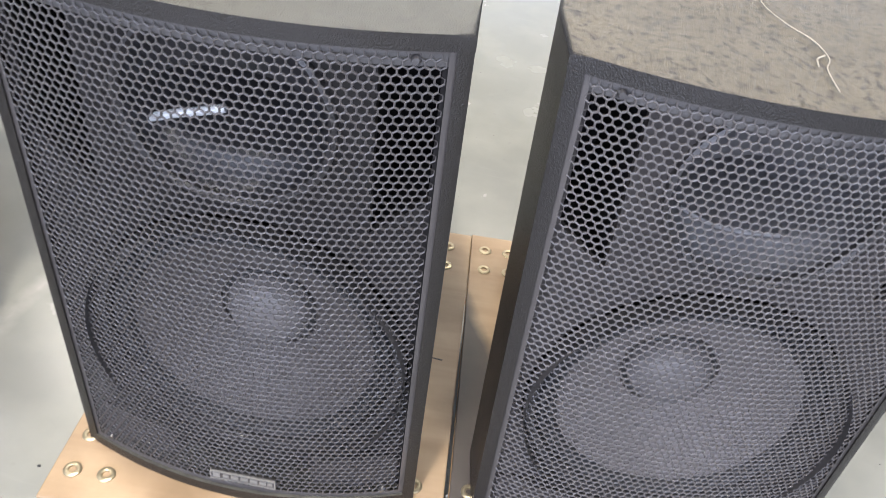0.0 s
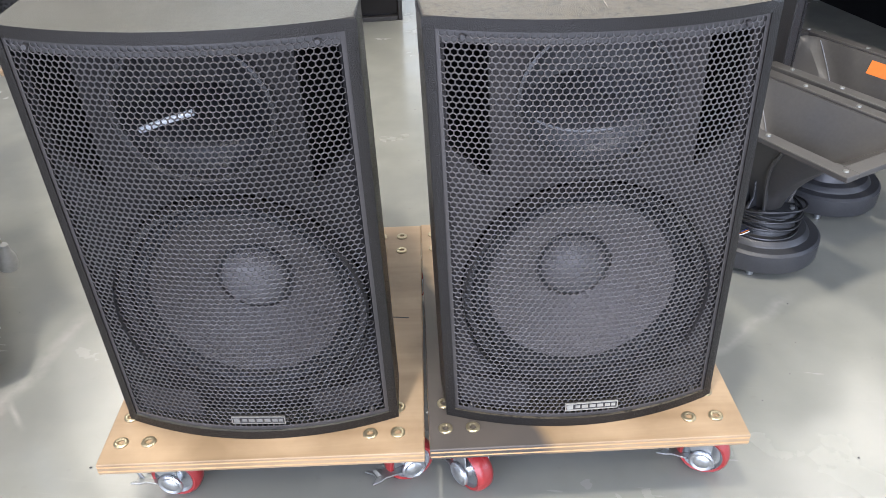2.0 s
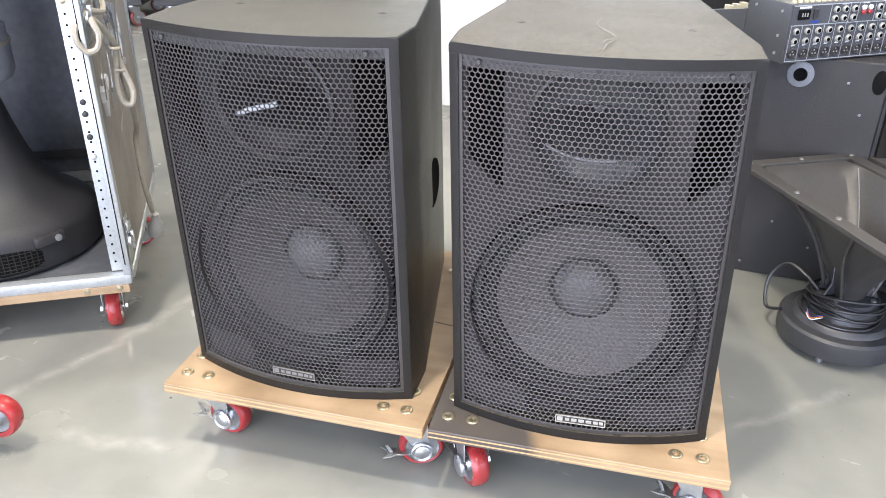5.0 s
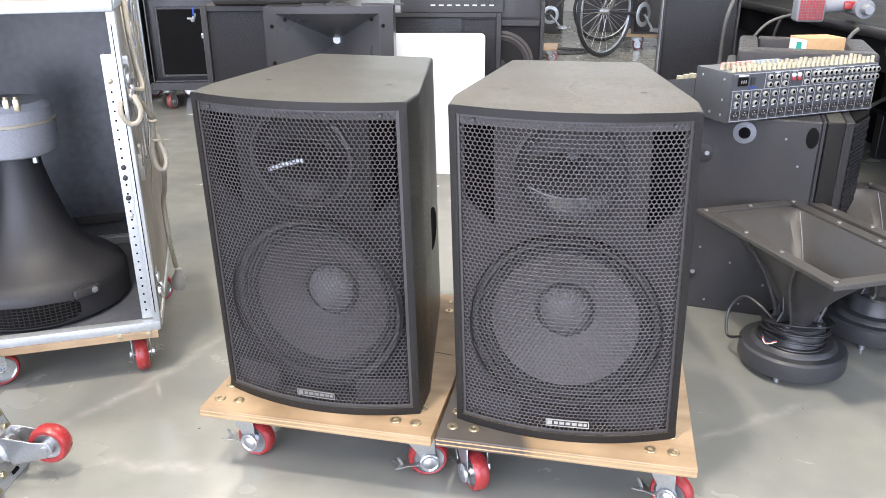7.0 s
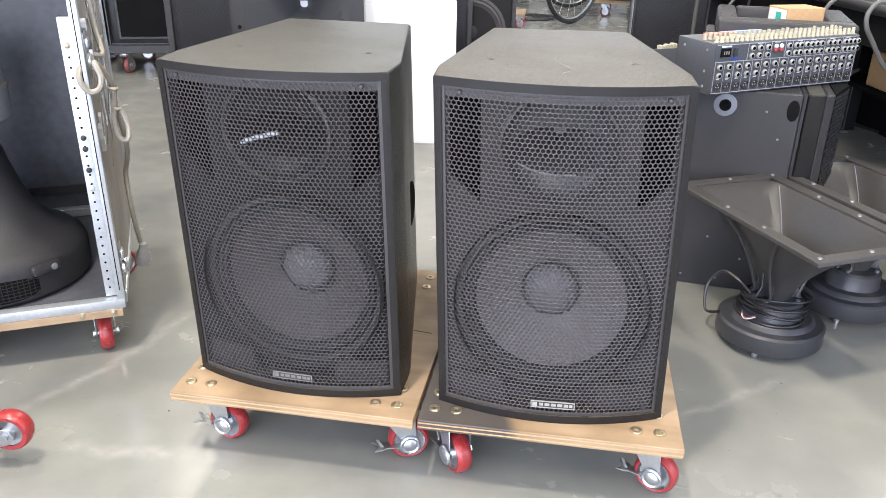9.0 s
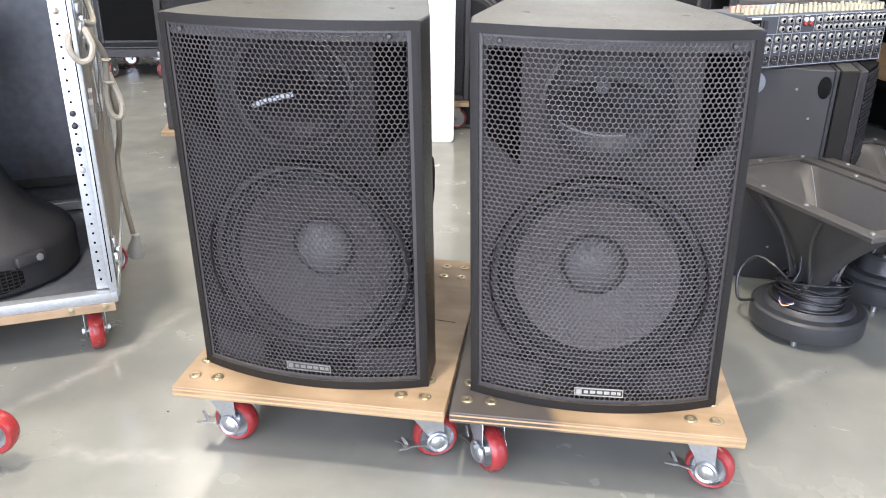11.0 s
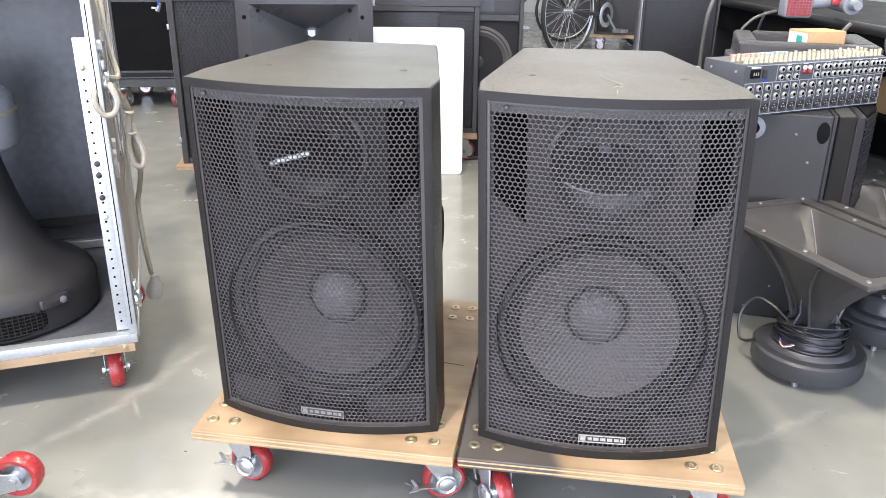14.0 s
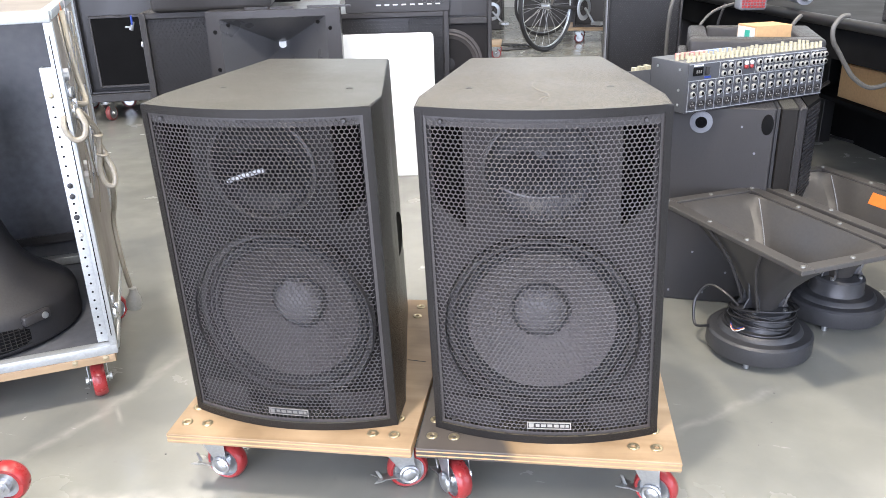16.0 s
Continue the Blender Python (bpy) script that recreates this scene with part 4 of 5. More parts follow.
for s in (-1, 1):
    a = -math.pi / 2 + s * 0.66
    m = Matrix.Rotation(a + math.pi / 2, 4, "Z") @ Matrix.Translation((0, -0.22, 0.078))
    bm = box(B(), -0.04, 0.03, -0.014, 0.004, -0.012, 0.012, m, 0.006)
    part("lug", bm, SATIN, unit, "", True)
    part("lug_screw", lathe(B(), [(0.008, 0), (0.008, 0.003), (0.004, 0.004), (0, 0.004)], 14, m @ Matrix.Translation((0.012, -0.014, 0)) @ Matrix.Rotation(radians(90), 4, "X")), ZINC, unit, "", True)

# ---- tipped case with a caster, leaning back on the floor ----
d1, d2 = Vector((0.302, -0.953, 0)).normalized(), Vector((-0.33, -0.105, 0.94)).normalized()
nrm = d2.cross(d1).normalized()
TIP = Matrix(((*(-d1),), (*d2,), (*nrm,))).transposed().to_4x4()
TIP.translation = (-0.748, 0.487, 0.001)
lying = empty("tipped_flight_case", TIP, "black flight case tipped over, worn aluminium edges and red caster", "flight case")
part("panel", box(B(), -0.36, -0.036, 0.036, 0.384, -0.05, -0.003), BLACKWOOD, lying)
for a in ((-0.36, -0.001, 0.0, 0.036), (-0.036, -0.001, 0.0365, 0.42), (-0.36, -0.0365, 0.384, 0.42)):
    part("edge_profile", box(B(), *a, -0.05, 0.0, None, 0.002), ALU, lying, "scuffed aluminium edge profile", True)
part("edge_gasket", box(B(), -0.0005, 0.004, 0.0, 0.42, -0.05, -0.004), RUBBER, lying)
part("slot", rod(B(), (-0.07, 0.015, 0.0004), (-0.05, 0.015, 0.0004), 0.0045, None, 8), DARK, lying)
part("caster_plate", box(B(), -0.105, -0.012, 0.022, 0.112, 0.001, 0.005, None, 0.001), ZINC, lying, "", True)
for x, y in ((-0.097, 0.031), (-0.021, 0.031), (-0.097, 0.103), (-0.021, 0.103), (-0.017, 0.135), (-0.13, 0.014), (-0.23, 0.014)):
    part("bolt", lathe(B(), [(0.0085, 0.0), (0.0085, 0.006), (0.0065, 0.0095), (0, 0.0105)], 12, Matrix.Translation((x, y, 0.001))), BRASS, lying, "", True)
CX, CY, AY, AZ, WR = -0.055, 0.072, 0.05, 0.107, 0.043
holder = part("caster", lathe(B(), [(0, 0.005), (0.036, 0.005), (0.038, 0.012), (0.036, 0.02), (0.026, 0.024), (0.02, 0.032), (0, 0.033)], 28, Matrix.Translation((CX, CY, 0))), ZINC, lying, "zinc caster with a red wheel", True)
bm = B()
for s in (1, -1):
    prism(bm, [(CY + 0.034, 0.024), (CY + 0.03, 0.04), (AY + 0.02, AZ - 0.012), (AY + 0.012, AZ + 0.013), (AY - 0.012, AZ + 0.013), (AY - 0.02, AZ - 0.008), (CY - 0.034, 0.024)], -0.0015, 0.0015,
          Matrix(((0, 0, 1, CX + s * 0.024), (1, 0, 0, 0), (0, 1, 0, 0), (0, 0, 0, 1))), 0.0008, 1)
box(bm, CX - 0.025, CX + 0.025, CY - 0.034, CY + 0.034, 0.022, 0.026, None, 0.002)
part("fork", bm, ZINC, holder, "", True)
wm = Matrix.Translation((CX, AY, AZ)) @ Matrix.Rotation(radians(90), 4, "Y")
part("tyre", lathe(B(), [(0.029, -0.015), (0.038, -0.017), (0.0415, -0.012), (WR, -0.004), (WR, 0.004), (0.0415, 0.012), (0.038, 0.017), (0.029, 0.015)], 40, wm), RED, holder, "red polyurethane tyre", True)
part("hub", lathe(B(), [(0, -0.02), (0.012, -0.02), (0.014, -0.01), (0.029, -0.013), (0.029, 0.013), (0.014, 0.01), (0.012, 0.02), (0, 0.02)], 28, wm), ZINC, holder, "", True)
part("axle", rod(B(), (CX - 0.032, AY, AZ), (CX + 0.032, AY, AZ), 0.008, None, 8), ZINC, holder, "", True)


# ---- simple loudspeaker cabinets of the background ----
def flat_grille(x0, x1, z0, z1, y, pitch, keep=0.7, thick=0.002):
    verts, faces = [], []
    R = pitch / math.sqrt(3)
    row, z = 0, z0 + R
    while z < z1 - R * 0.5:
        x = x0 + pitch * (0.5 if row % 2 == 0 else 1.0)
        while x < x1 - pitch * 0.4:
            n = len(verts)
            for r, back in ((R, 0), (R * keep, 0), (R * keep, thick)):
                verts += [(x + r * math.cos(radians(60 * k + 30)), y + back, z + r * math.sin(radians(60 * k + 30))) for k in range(6)]
            for k in range(6):
                j = (k + 1) % 6
                faces += [(n + k, n + j, n + 6 + j, n + 6 + k), (n + 6 + k, n + 6 + j, n + 12 + j, n + 12 + k)]
            x += pitch
        z += 1.5 * R
        row += 1
    me = bpy.data.meshes.new("grille")
    me.from_pydata(verts, [], faces)
    me.materials.append(FARGRILLE)
    return new("grille", me)


def cabinet(name, m, w, d, h, label, grille=None, pitch=0.02, paint=BLACK, lip=0.025, group=""):
    """Box loudspeaker; origin at the middle of the front's lower edge, y to the back. grille: (x0, x1, z0, z1)."""
    root = empty(name, m, label, "loudspeaker", group)
    bm = box(B(), -w / 2, w / 2, 0.03, d, 0, h, None, 0.006)
    for a in ((-w / 2, -w / 2 + lip, 0, 0.0295, 0, h), (w / 2 - lip, w / 2, 0, 0.0295, 0, h), (-w / 2 + lip, w / 2 - lip, 0, 0.0295, h - lip, h), (-w / 2 + lip, w / 2 - lip, 0, 0.0295, 0, lip)):
        box(bm, *a, None, 0.003, 1)
    part("cabinet", bm, paint, root, smooth=True)
    if grille:
        g = flat_grille(*grille, 0.008, pitch)
        g.parent = root
    return root


def cone_driver(root, x, z, r, y=0.03):
    m = Matrix.Translation((x, y, z)) @ Matrix.Rotation(radians(90), 4, "X")
    w = part("woofer", lathe(B(), [(r * 1.08, 0.0), (r * 1.08, 0.006), (r, 0.009), (r * 0.96, 0.004), (r * 0.9, 0.010), (r * 0.84, 0.003), (r * 0.42, -0.02), (r * 0.36, -0.02)], 40, m), CONE, root, "", True)
    part("dust_cap", lathe(B(), [(r * 0.37, -0.02), (r * 0.3, -0.006), (r * 0.16, 0.002), (0, 0.004)], 28, m), RUBBER, w, "", True)


# grilled bass cabinet on its own dolly, with another cabinet on top
YAWC = 24
M = pose(-1.50, 2.215, 0, 0, 0, YAWC)
rdl = empty("dolly", M, "plywood dolly with red casters under a bass cabinet", "dolly", "plywood dollies")
part("board", box(B(), 0, 0.56, 0, 0.6, 0.122, 0.142, None, 0.0015), PLY, rdl)
for x, y, a in ((0.09, 0.06, 80), (0.48, 0.06, 60), (0.09, 0.52, 30), (0.48, 0.52, 0)):
    caster(rdl, x, y, 0.122, a, False, DARKRED, 0.047)
c = cabinet("bass_cabinet", M @ pose(0.275, 0.03, 0.1425), 0.5, 0.5, 0.67, "black bass cabinet with coarse mesh grille on a dolly", (-0.22, 0.22, 0.03, 0.64), 0.016)
for z in (0.1, 0.3, 0.55):
    part("corner_clip", box(B(), -0.255, -0.246, -0.003, 0.012, z - 0.01, z + 0.01, None, 0.002), ZINC, c, "", True)
c = empty("monitor_loudspeaker", M @ pose(0.3, 0.0, 0.8135), "black moulded loudspeaker lying on a bass cabinet", "loudspeaker")
part("body", prism(B(), [(-0.22, 0), (0.25, -0.02), (0.25, 0.4), (-0.2, 0.4)], 0, 0.24, None, 0.02, 3), SATIN, c, "", True)
tie = tagged(part("wing_bolt", rod(B(), (-1.492, 2.2, 0.755), (-1.478, 2.203, 0.785), 0.008, 0.005, 10), ZINC), "chrome wing bolt on the cabinet edge", "bolt")
part("wing", box(B(), -1.512, -1.488, 2.192, 2.197, 0.763, 0.77, None, 0.001), ZINC, tie)
part("wing", box(B(), -1.485, -1.478, 2.195, 2.2, 0.775, 0.81, None, 0.001), BLUE, tie, "blue strap end")

# moulded loudspeaker with a big exposed horn
HM = pose(-0.932, 2.315, 0, 0, 0, 22)
hs = empty("horn_front_loudspeaker", HM, "grey-black moulded loudspeaker with exposed rectangular horn, standing behind", "loudspeaker")
hw, hh = 0.255, 0.818
bm = B()
rect = lambda x0, x1, z0, z1: [(x0, z0), (x1, z0), (x1, z1), (x0, z1)]
holes_plate(bm, rect(-hw, hw, 0, hh), [rect(-0.205, 0.2, 0.5, hh - 0.028), ring_pts(0, 0.25, 0.18, 0.18, 40)], lambda x, z: (x, 0.0, z))
part("front", bm, SATIN, hs)
bm = B()
box(bm, -hw, -hw + 0.012, 0.001, 0.4, 0, hh), box(bm, hw - 0.012, hw, 0.001, 0.4, 0, hh), box(bm, -hw + 0.012, hw - 0.012, 0.001, 0.4, hh - 0.012, hh), box(bm, -hw + 0.012, hw - 0.012, 0.388, 0.4, 0, hh - 0.012), box(bm, -hw + 0.012, hw - 0.012, 0.001, 0.387, 0, 0.012)
part("shell", bm, SATIN, hs)
bm = B()
a = [(-0.205, 0.5), (0.2, 0.5), (0.2, hh - 0.028), (-0.205, hh - 0.028)]
steps = []
for k in range(9):
    t = k / 8
    f = (1 - t) ** 1.3
    steps.append([bm.verts.new((0.01 + (x - 0.01) * (f * 0.94 + 0.06), 0.2 * t ** 0.9, 0.665 + (z - 0.665) * (f * 0.92 + 0.08))) for x, z in a])
for p, q in zip(steps, steps[1:]):
    for i in range(4):
        bm.faces.new((p[i], p[(i + 1) % 4], q[(i + 1) % 4], q[i]))
bm.faces.new(steps[-1])
horn = part("horn", bm, MOULDED, hs, "smooth moulded horn", True)
part("throat", lathe(B(), [(0.0175, 0), (0.0175, 0.004), (0, 0.004)], 24, Matrix.Translation((0.01, 0.199, 0.668)) @ Matrix.Rotation(radians(90), 4, "X")), WHITE, horn, "pale throat opening")
for x, z in ((-0.172, hh - 0.05), (0.168, hh - 0.05), (-0.225, hh - 0.075), (0.215, hh - 0.075), (-0.225, 0.6), (0.215, 0.6)):
    part("screw_hole", rod(B(), (x, 0.0, z), (x, -0.002, z), 0.008, 0.0065, 12), DARK, hs)
cone_driver(hs, 0, 0.25, 0.17, 0.01)
for x in (-0.12, -0.02, 0.12, 0.2):
    part("rib", box(B(), x, x + 0.09, 0.05 + 0.02 * (x > 0), 0.058 + 0.02 * (x > 0), hh, hh + 0.008, pose(0, 0, 0, 0, 0, -8)), SATIN, hs)

# white board leaning on the big grilled cabinet behind
m = pose(-0.485, 2.95, 0.0, -6, 0, 17)
sheet = []
for cx, cz, a0 in ((-0.02, 0.02, 270), (-0.02, 0.64, 0), (-0.6, 0.64, 90), (-0.6, 0.02, 180)):
    sheet += [(cx + 0.026 + 0.02 * math.cos(radians(a0 + 15 * k)) - 0.02, cz + 0.02 * math.sin(radians(a0 + 15 * k))) for k in range(7)]
tagged(part("white_board", prism(B(), sheet, -0.012, 0.0, m @ Matrix.Rotation(radians(90), 4, "X"), 0.0015, 1), WHITE), "clean white board leaning upright against a black cabinet", "board")
M = pose(-1.02, 2.93, 0, 0, 0, 17)
rdl = empty("dolly", M, "plywood dolly with red casters under a large cabinet", "dolly", "plywood dollies")
part("board", box(B(), 0, 0.6, 0.05, 0.65, 0.122, 0.142, None, 0.0015), PLY, rdl)
for x, y, a in ((0.52, 0.12, 20), (0.08, 0.12, 60), (0.52, 0.58, 30), (0.08, 0.58, 0)):
    caster(rdl, x, y, 0.122, a, False, RED, 0.05)
c = cabinet("bass_cabinet", M @ pose(0.3, 0.1, 0.1425), 0.6, 0.5, 0.592, "large black bass cabinet with coarse mesh grille on a dolly", (-0.275, 0.275, 0.03, 0.565), 0.0175, SATIN)
amp = empty("power_amplifier", M @ pose(0.36, 0.1, 0.735), "black rack power amplifier lying on a cabinet", "amplifier")
part("case", box(B(), -0.24, 0.24, 0.006, 0.35, 0.003, 0.09, None, 0.002), MIXER, amp)
part("front_panel", box(B(), -0.245, 0.245, 0, 0.0055, 0.0, 0.093, None, 0.001), SATIN, amp)
for k in range(8):
    part("label_bar", box(B(), -0.1 + k * 0.04, -0.078 + k * 0.04, -0.0008, 0.0002, 0.03, 0.036), PRINT, amp)
for k in range(3):
    part("knob", rod(B(), (0.13 + k * 0.04, 0, 0.05), (0.13 + k * 0.04, -0.012, 0.05), 0.012, 0.01, 16), SATIN, amp, "", True)

# two-way wooden cabinet next to it
c = cabinet("stage_cabinet", pose(-0.475, 3.22, 0, 0, 0, 14), 0.40, 0.5, 1.15, "tall black stage loudspeaker with bare cone and horn", None, paint=BLACK, lip=0.02)
part("front_board", box(B(), -0.178, 0.178, 0.018, 0.029, 0.03, 0.665), BAFFLE, c)
cone_driver(c, -0.01, 0.48, 0.155, 0.018)
part("shelf", box(B(), -0.178, 0.178, 0.0, 0.029, 0.67, 0.70, None, 0.003), BLACK, c)
bm = B()
prism(bm, [(-0.178, 0.0295), (0.178, 0.0295), (0.06, 0.015), (-0.06, 0.015)], 0.71, 1.1)
part("horn_flare", bm, SATIN, c)

# ---- steel trolleys with cabinets, far behind on the west side ----
for x, y, yaw in ((-2.72, 3.78, 24), (-3.32, 3.52, 24)):
    M = pose(x, y, 0, 0, 0, yaw)
    cart = empty("steel_trolley", M, "black steel trolley on old red casters", "trolley", "steel trolleys")
    bm = B()
    for a in ((-0.29, 0.29, 0, 0.04), (-0.29, 0.29, 0.56, 0.6), (-0.29, -0.25, 0.04, 0.56), (0.25, 0.29, 0.04, 0.56)):
        box(bm, *a, 0.135, 0.185, None, 0.003, 1)
    part("frame", bm, BLACK, cart)
    for cx, cy, a in ((-0.2, 0.06, 70), (0.11, 0.04, 50), (0.21, 0.06, 40), (-0.2, 0.52, 0), (0.2, 0.52, 20)):
        caster(cart, cx, cy, 0.135, a, False, DARKRED, 0.05)
    c = cabinet("stage_cabinet", M @ pose(0, 0.02, 0.1855), 0.56, 0.55, 1.1, "black stage cabinet with framed grille on steel trolley", None, paint=FARGRILLE, lip=0.012, group="cabinets on trolleys")
    part("grille_cloth", box(B(), -0.2, 0.2, 0.006, 0.029, 0.05, 0.46, None, 0.004), DARK, c)
    bm = B()
    for a in ((-0.215, -0.2, 0.035, 0.475), (0.2, 0.215, 0.035, 0.475), (-0.2, 0.2, 0.46, 0.475), (-0.2, 0.2, 0.035, 0.05)):
        box(bm, a[0], a[1], 0.002, 0.029, a[2], a[3], None, 0.002, 1)
    part("frame", bm, BLACK, c)
# Added sheet that hides the bright floor and darkens the background.
tagged(part("dark_backdrop", box(B(), -5.6, -2.0, 4.75, 4.8, 0.0, 2.4), DARK), "black sheet added behind the trolleys to keep the background dark", "curtain")


# ---- bicycles far behind ----
def bicycle(m, label):
    root = empty("bicycle", m, label, "bicycle", "parked bicycles")
    for x in (0.0, 1.02):
        wm = Matrix.Translation((x, 0, 0.335)) @ Matrix.Rotation(radians(90), 4, "X")
        w = part("wheel", lathe(B(), [(0.300 + 0.006 * math.cos(a), 0.009 * math.sin(a)) for a in [k * math.pi / 4 for k in range(8)]], 48, wm, True), ZINC, root, "", True)
        part("tyre", lathe(B(), [(0.319 + 0.016 * math.cos(a), 0.016 * math.sin(a)) for a in [k * math.pi / 4 for k in range(8)]], 48, wm, True), RUBBER, w, "", True)
        bm = rod(B(), (x, -0.04, 0.335), (x, 0.04, 0.335), 0.02, None, 12)
        for k in range(18):
            a = 2 * math.pi * k / 18
            rod(bm, (x, 0.02 * (-1) ** k, 0.335), (x + 0.3 * math.cos(a), 0, 0.335 + 0.3 * math.sin(a)), 0.0016, None, 4)
        part("spokes", bm, ZINC, w)
    bm = B()
    for p, q in (((0, 0.04, 0.335), (0.42, 0.03, 0.29)), ((0, -0.04, 0.335), (0.42, -0.03, 0.29)), ((0.42, 0, 0.29), (0.28, 0, 0.82)), ((0, 0.04, 0.335), (0.3, 0.01, 0.76)), ((0, -0.04, 0.335), (0.3, -0.01, 0.76)),
                 ((0.42, 0, 0.29), (0.86, 0, 0.72)), ((0.3, 0, 0.76), (0.84, 0, 0.8)), ((0.87, 0, 0.68), (0.83, 0, 0.95)), ((0.87, 0.04, 0.68), (1.02, 0.05, 0.335)), ((0.87, -0.04, 0.68), (1.02, -0.05, 0.335)), ((0.83, -0.27, 0.97), (0.83, 0.27, 0.97))):
        rod(bm, p, q, 0.014, None, 10)
    part("frame", bm, SATIN, root, "", True)
    part("chainring", lathe(B(), [(0.085, -0.004), (0.095, 0), (0.085, 0.004), (0.06, 0.004), (0.06, -0.004)], 28, Matrix.Translation((0.42, -0.05, 0.29)) @ Matrix.Rotation(radians(90), 4, "X"), True), ZINC, root, "", True)
    bm = rod(B(), (0.42, -0.06, 0.29), (0.53, -0.07, 0.17), 0.01, None, 8)
    box(bm, 0.49, 0.58, -0.16, -0.07, 0.155, 0.18, None, 0.003, 1)
    part("crank", bm, ZINC, root)
    part("saddle", prism(B(), [(0.14, -0.08), (0.2, -0.08), (0.42, -0.02), (0.42, 0.02), (0.2, 0.08), (0.14, 0.08)], 0.84, 0.88, None, 0.01, 2), RUBBER, root, "", True)
    return root


bicycle(pose(-0.60, 7.15, 0, 0, 0, 62) @ Matrix.Scale(1.25, 4), "silver bicycle with black tyres parked in the hall")
bicycle(pose(-1.72, 7.9, 0, 0, 0, 28), "dark bicycle parked behind another in the hall")
M = pose(-0.50, 7.72, 0, 0, 0, 4)
d = empty("dolly", M, "pale wooden dolly with red casters, far behind", "dolly", "plywood dollies")
part("board", box(B(), 0, 0.6, 0, 0.5, 0.13, 0.16, None, 0.002), PLY, d)
for x, y in ((0.12, 0.07), (0.5, 0.07), (0.12, 0.42), (0.5, 0.42)):
    caster(d, x, y, 0.13, 20, False, DARKRED, 0.05)
cabinet("bass_cabinet", M @ pose(0.33, 0.03, 0.1605), 0.5, 0.45, 0.7, "plain black bass cabinet on pale wooden dolly", None, paint=BLACK)
M = pose(-1.05, 6.6, 0, 0, 0, 10)
d = empty("dolly", M, "small wooden dolly with red casters, far behind", "dolly", "plywood dollies")
part("board", box(B(), -0.4, 0.12, 0, 0.4, 0.11, 0.13, None, 0.002), PLY, d)
for x in (-0.32, 0.05):
    caster(d, x, 0.06, 0.11, 10, False, RED, 0.045), caster(d, x, 0.34, 0.11, 10, False, RED, 0.045)
for x, y, z, w, h, mt in ((-1.75, 8.9, 0.0, 0.7, 0.9, BLACK), (-0.9, 9.3, 0.0, 0.6, 0.7, SATIN), (0.2, 9.4, 0.0, 0.9, 1.2, BLACK), (-2.7, 8.6, 0.0, 0.8, 1.2, BLACK)):
    root = empty("storage_crate", pose(x, y, z, 0, 0, 8), "dark storage crate standing against the far wall", "crate", "storage crates")
    part("body", box(B(), -w / 2, w / 2, 0, 0.5, 0, h, None, 0.01), mt, root)
    part("lid", box(B(), -w / 2 - 0.01, w / 2 + 0.01, -0.01, 0.51, h + 0.001, h + 0.04, None, 0.008), SATIN, root)
bm = B()
for k in range(5):
    r = 0.22 + 0.05 * k
    tube(bm, [(-1.2 + r * math.cos(a), 7.4 + 0.6 * r * math.sin(a), 0.008) for a in [j * 0.7 for j in range(9)]], 0.007, 6, True)
tagged(part("floor_cable", bm, CABLE, smooth=True), "black cable coiled on the floor near bicycles", "cable")


# ---- black cabinet behind, with the mixing desk on it ----
cb = empty("stage_monitor", pose(0, 0, 0), "black wedge stage monitor standing on its end, recess on top", "loudspeaker")
CT = 0.598
part("back_panel", prism(B(), [(0.36, 1.775), (0.846, 1.782), (0.846, 2.12), (0.36, 2.12)], 0, CT, None, 0.003, 1), BLACK, cb, "satin black panel with screws")
part("edge_strip", prism(B(), [(0.8465, 1.79), (0.858, 1.791), (0.858, 2.1), (0.8465, 2.1)], 0, CT, None, 0.002, 1), RUBBER, cb)
part("side_panel", prism(B(), [(0.8585, 1.782), (0.905, 1.797), (0.905, 2.1), (0.8585, 2.1)], 0, CT, None, 0.003, 1), DUSTY, cb, "rough textured side")
part("side_panel", prism(B(), [(0.9055, 1.799), (0.93, 1.815), (0.93, 2.1), (0.9055, 2.1)], 0, CT, None, 0.004, 1), BLACK, cb)
gg = flat_grille(0, 0.145, 0.02, CT, 0, 0.014)
gg.parent = cb
gg.matrix_local = pose(0.932, 1.818, 0, 0, 0, 69)
part("grille_backing", prism(B(), [(0.9305, 1.83), (0.98, 1.96), (0.98, 2.1), (0.9305, 2.1)], 0, CT), DARK, cb)
# raised rear part with the recess
bm = B()
U0, U1, V0, V1, T0, T1 = 0.605, 1.005, 2.125, 2.52, 0.0, 0.742
box(bm, U0, U1, V0, V0 + 0.075, T0, T1, None, 0.012, 3)
box(bm, U0, U0 + 0.06, V0 + 0.0755, V1, T0, T1, None, 0.012, 3)
box(bm, U1 - 0.07, U1, V0 + 0.0755, V1, T0, T1, None, 0.012, 3)
box(bm, U0 + 0.0605, U1 - 0.0705, V1 - 0.03, V1, T0, T1, None, 0.01, 3)
box(bm, U0 + 0.0605, U1 - 0.0705, V0 + 0.0755, V1 - 0.0305, T0, T1 - 0.07)
part("raised_rim", bm, BLACK, cb, "", True)
part("foot", box(B(), 0.575, 0.604, 2.13, 2.3, 0.0, 0.70, None, 0.006), BLACK, cb)
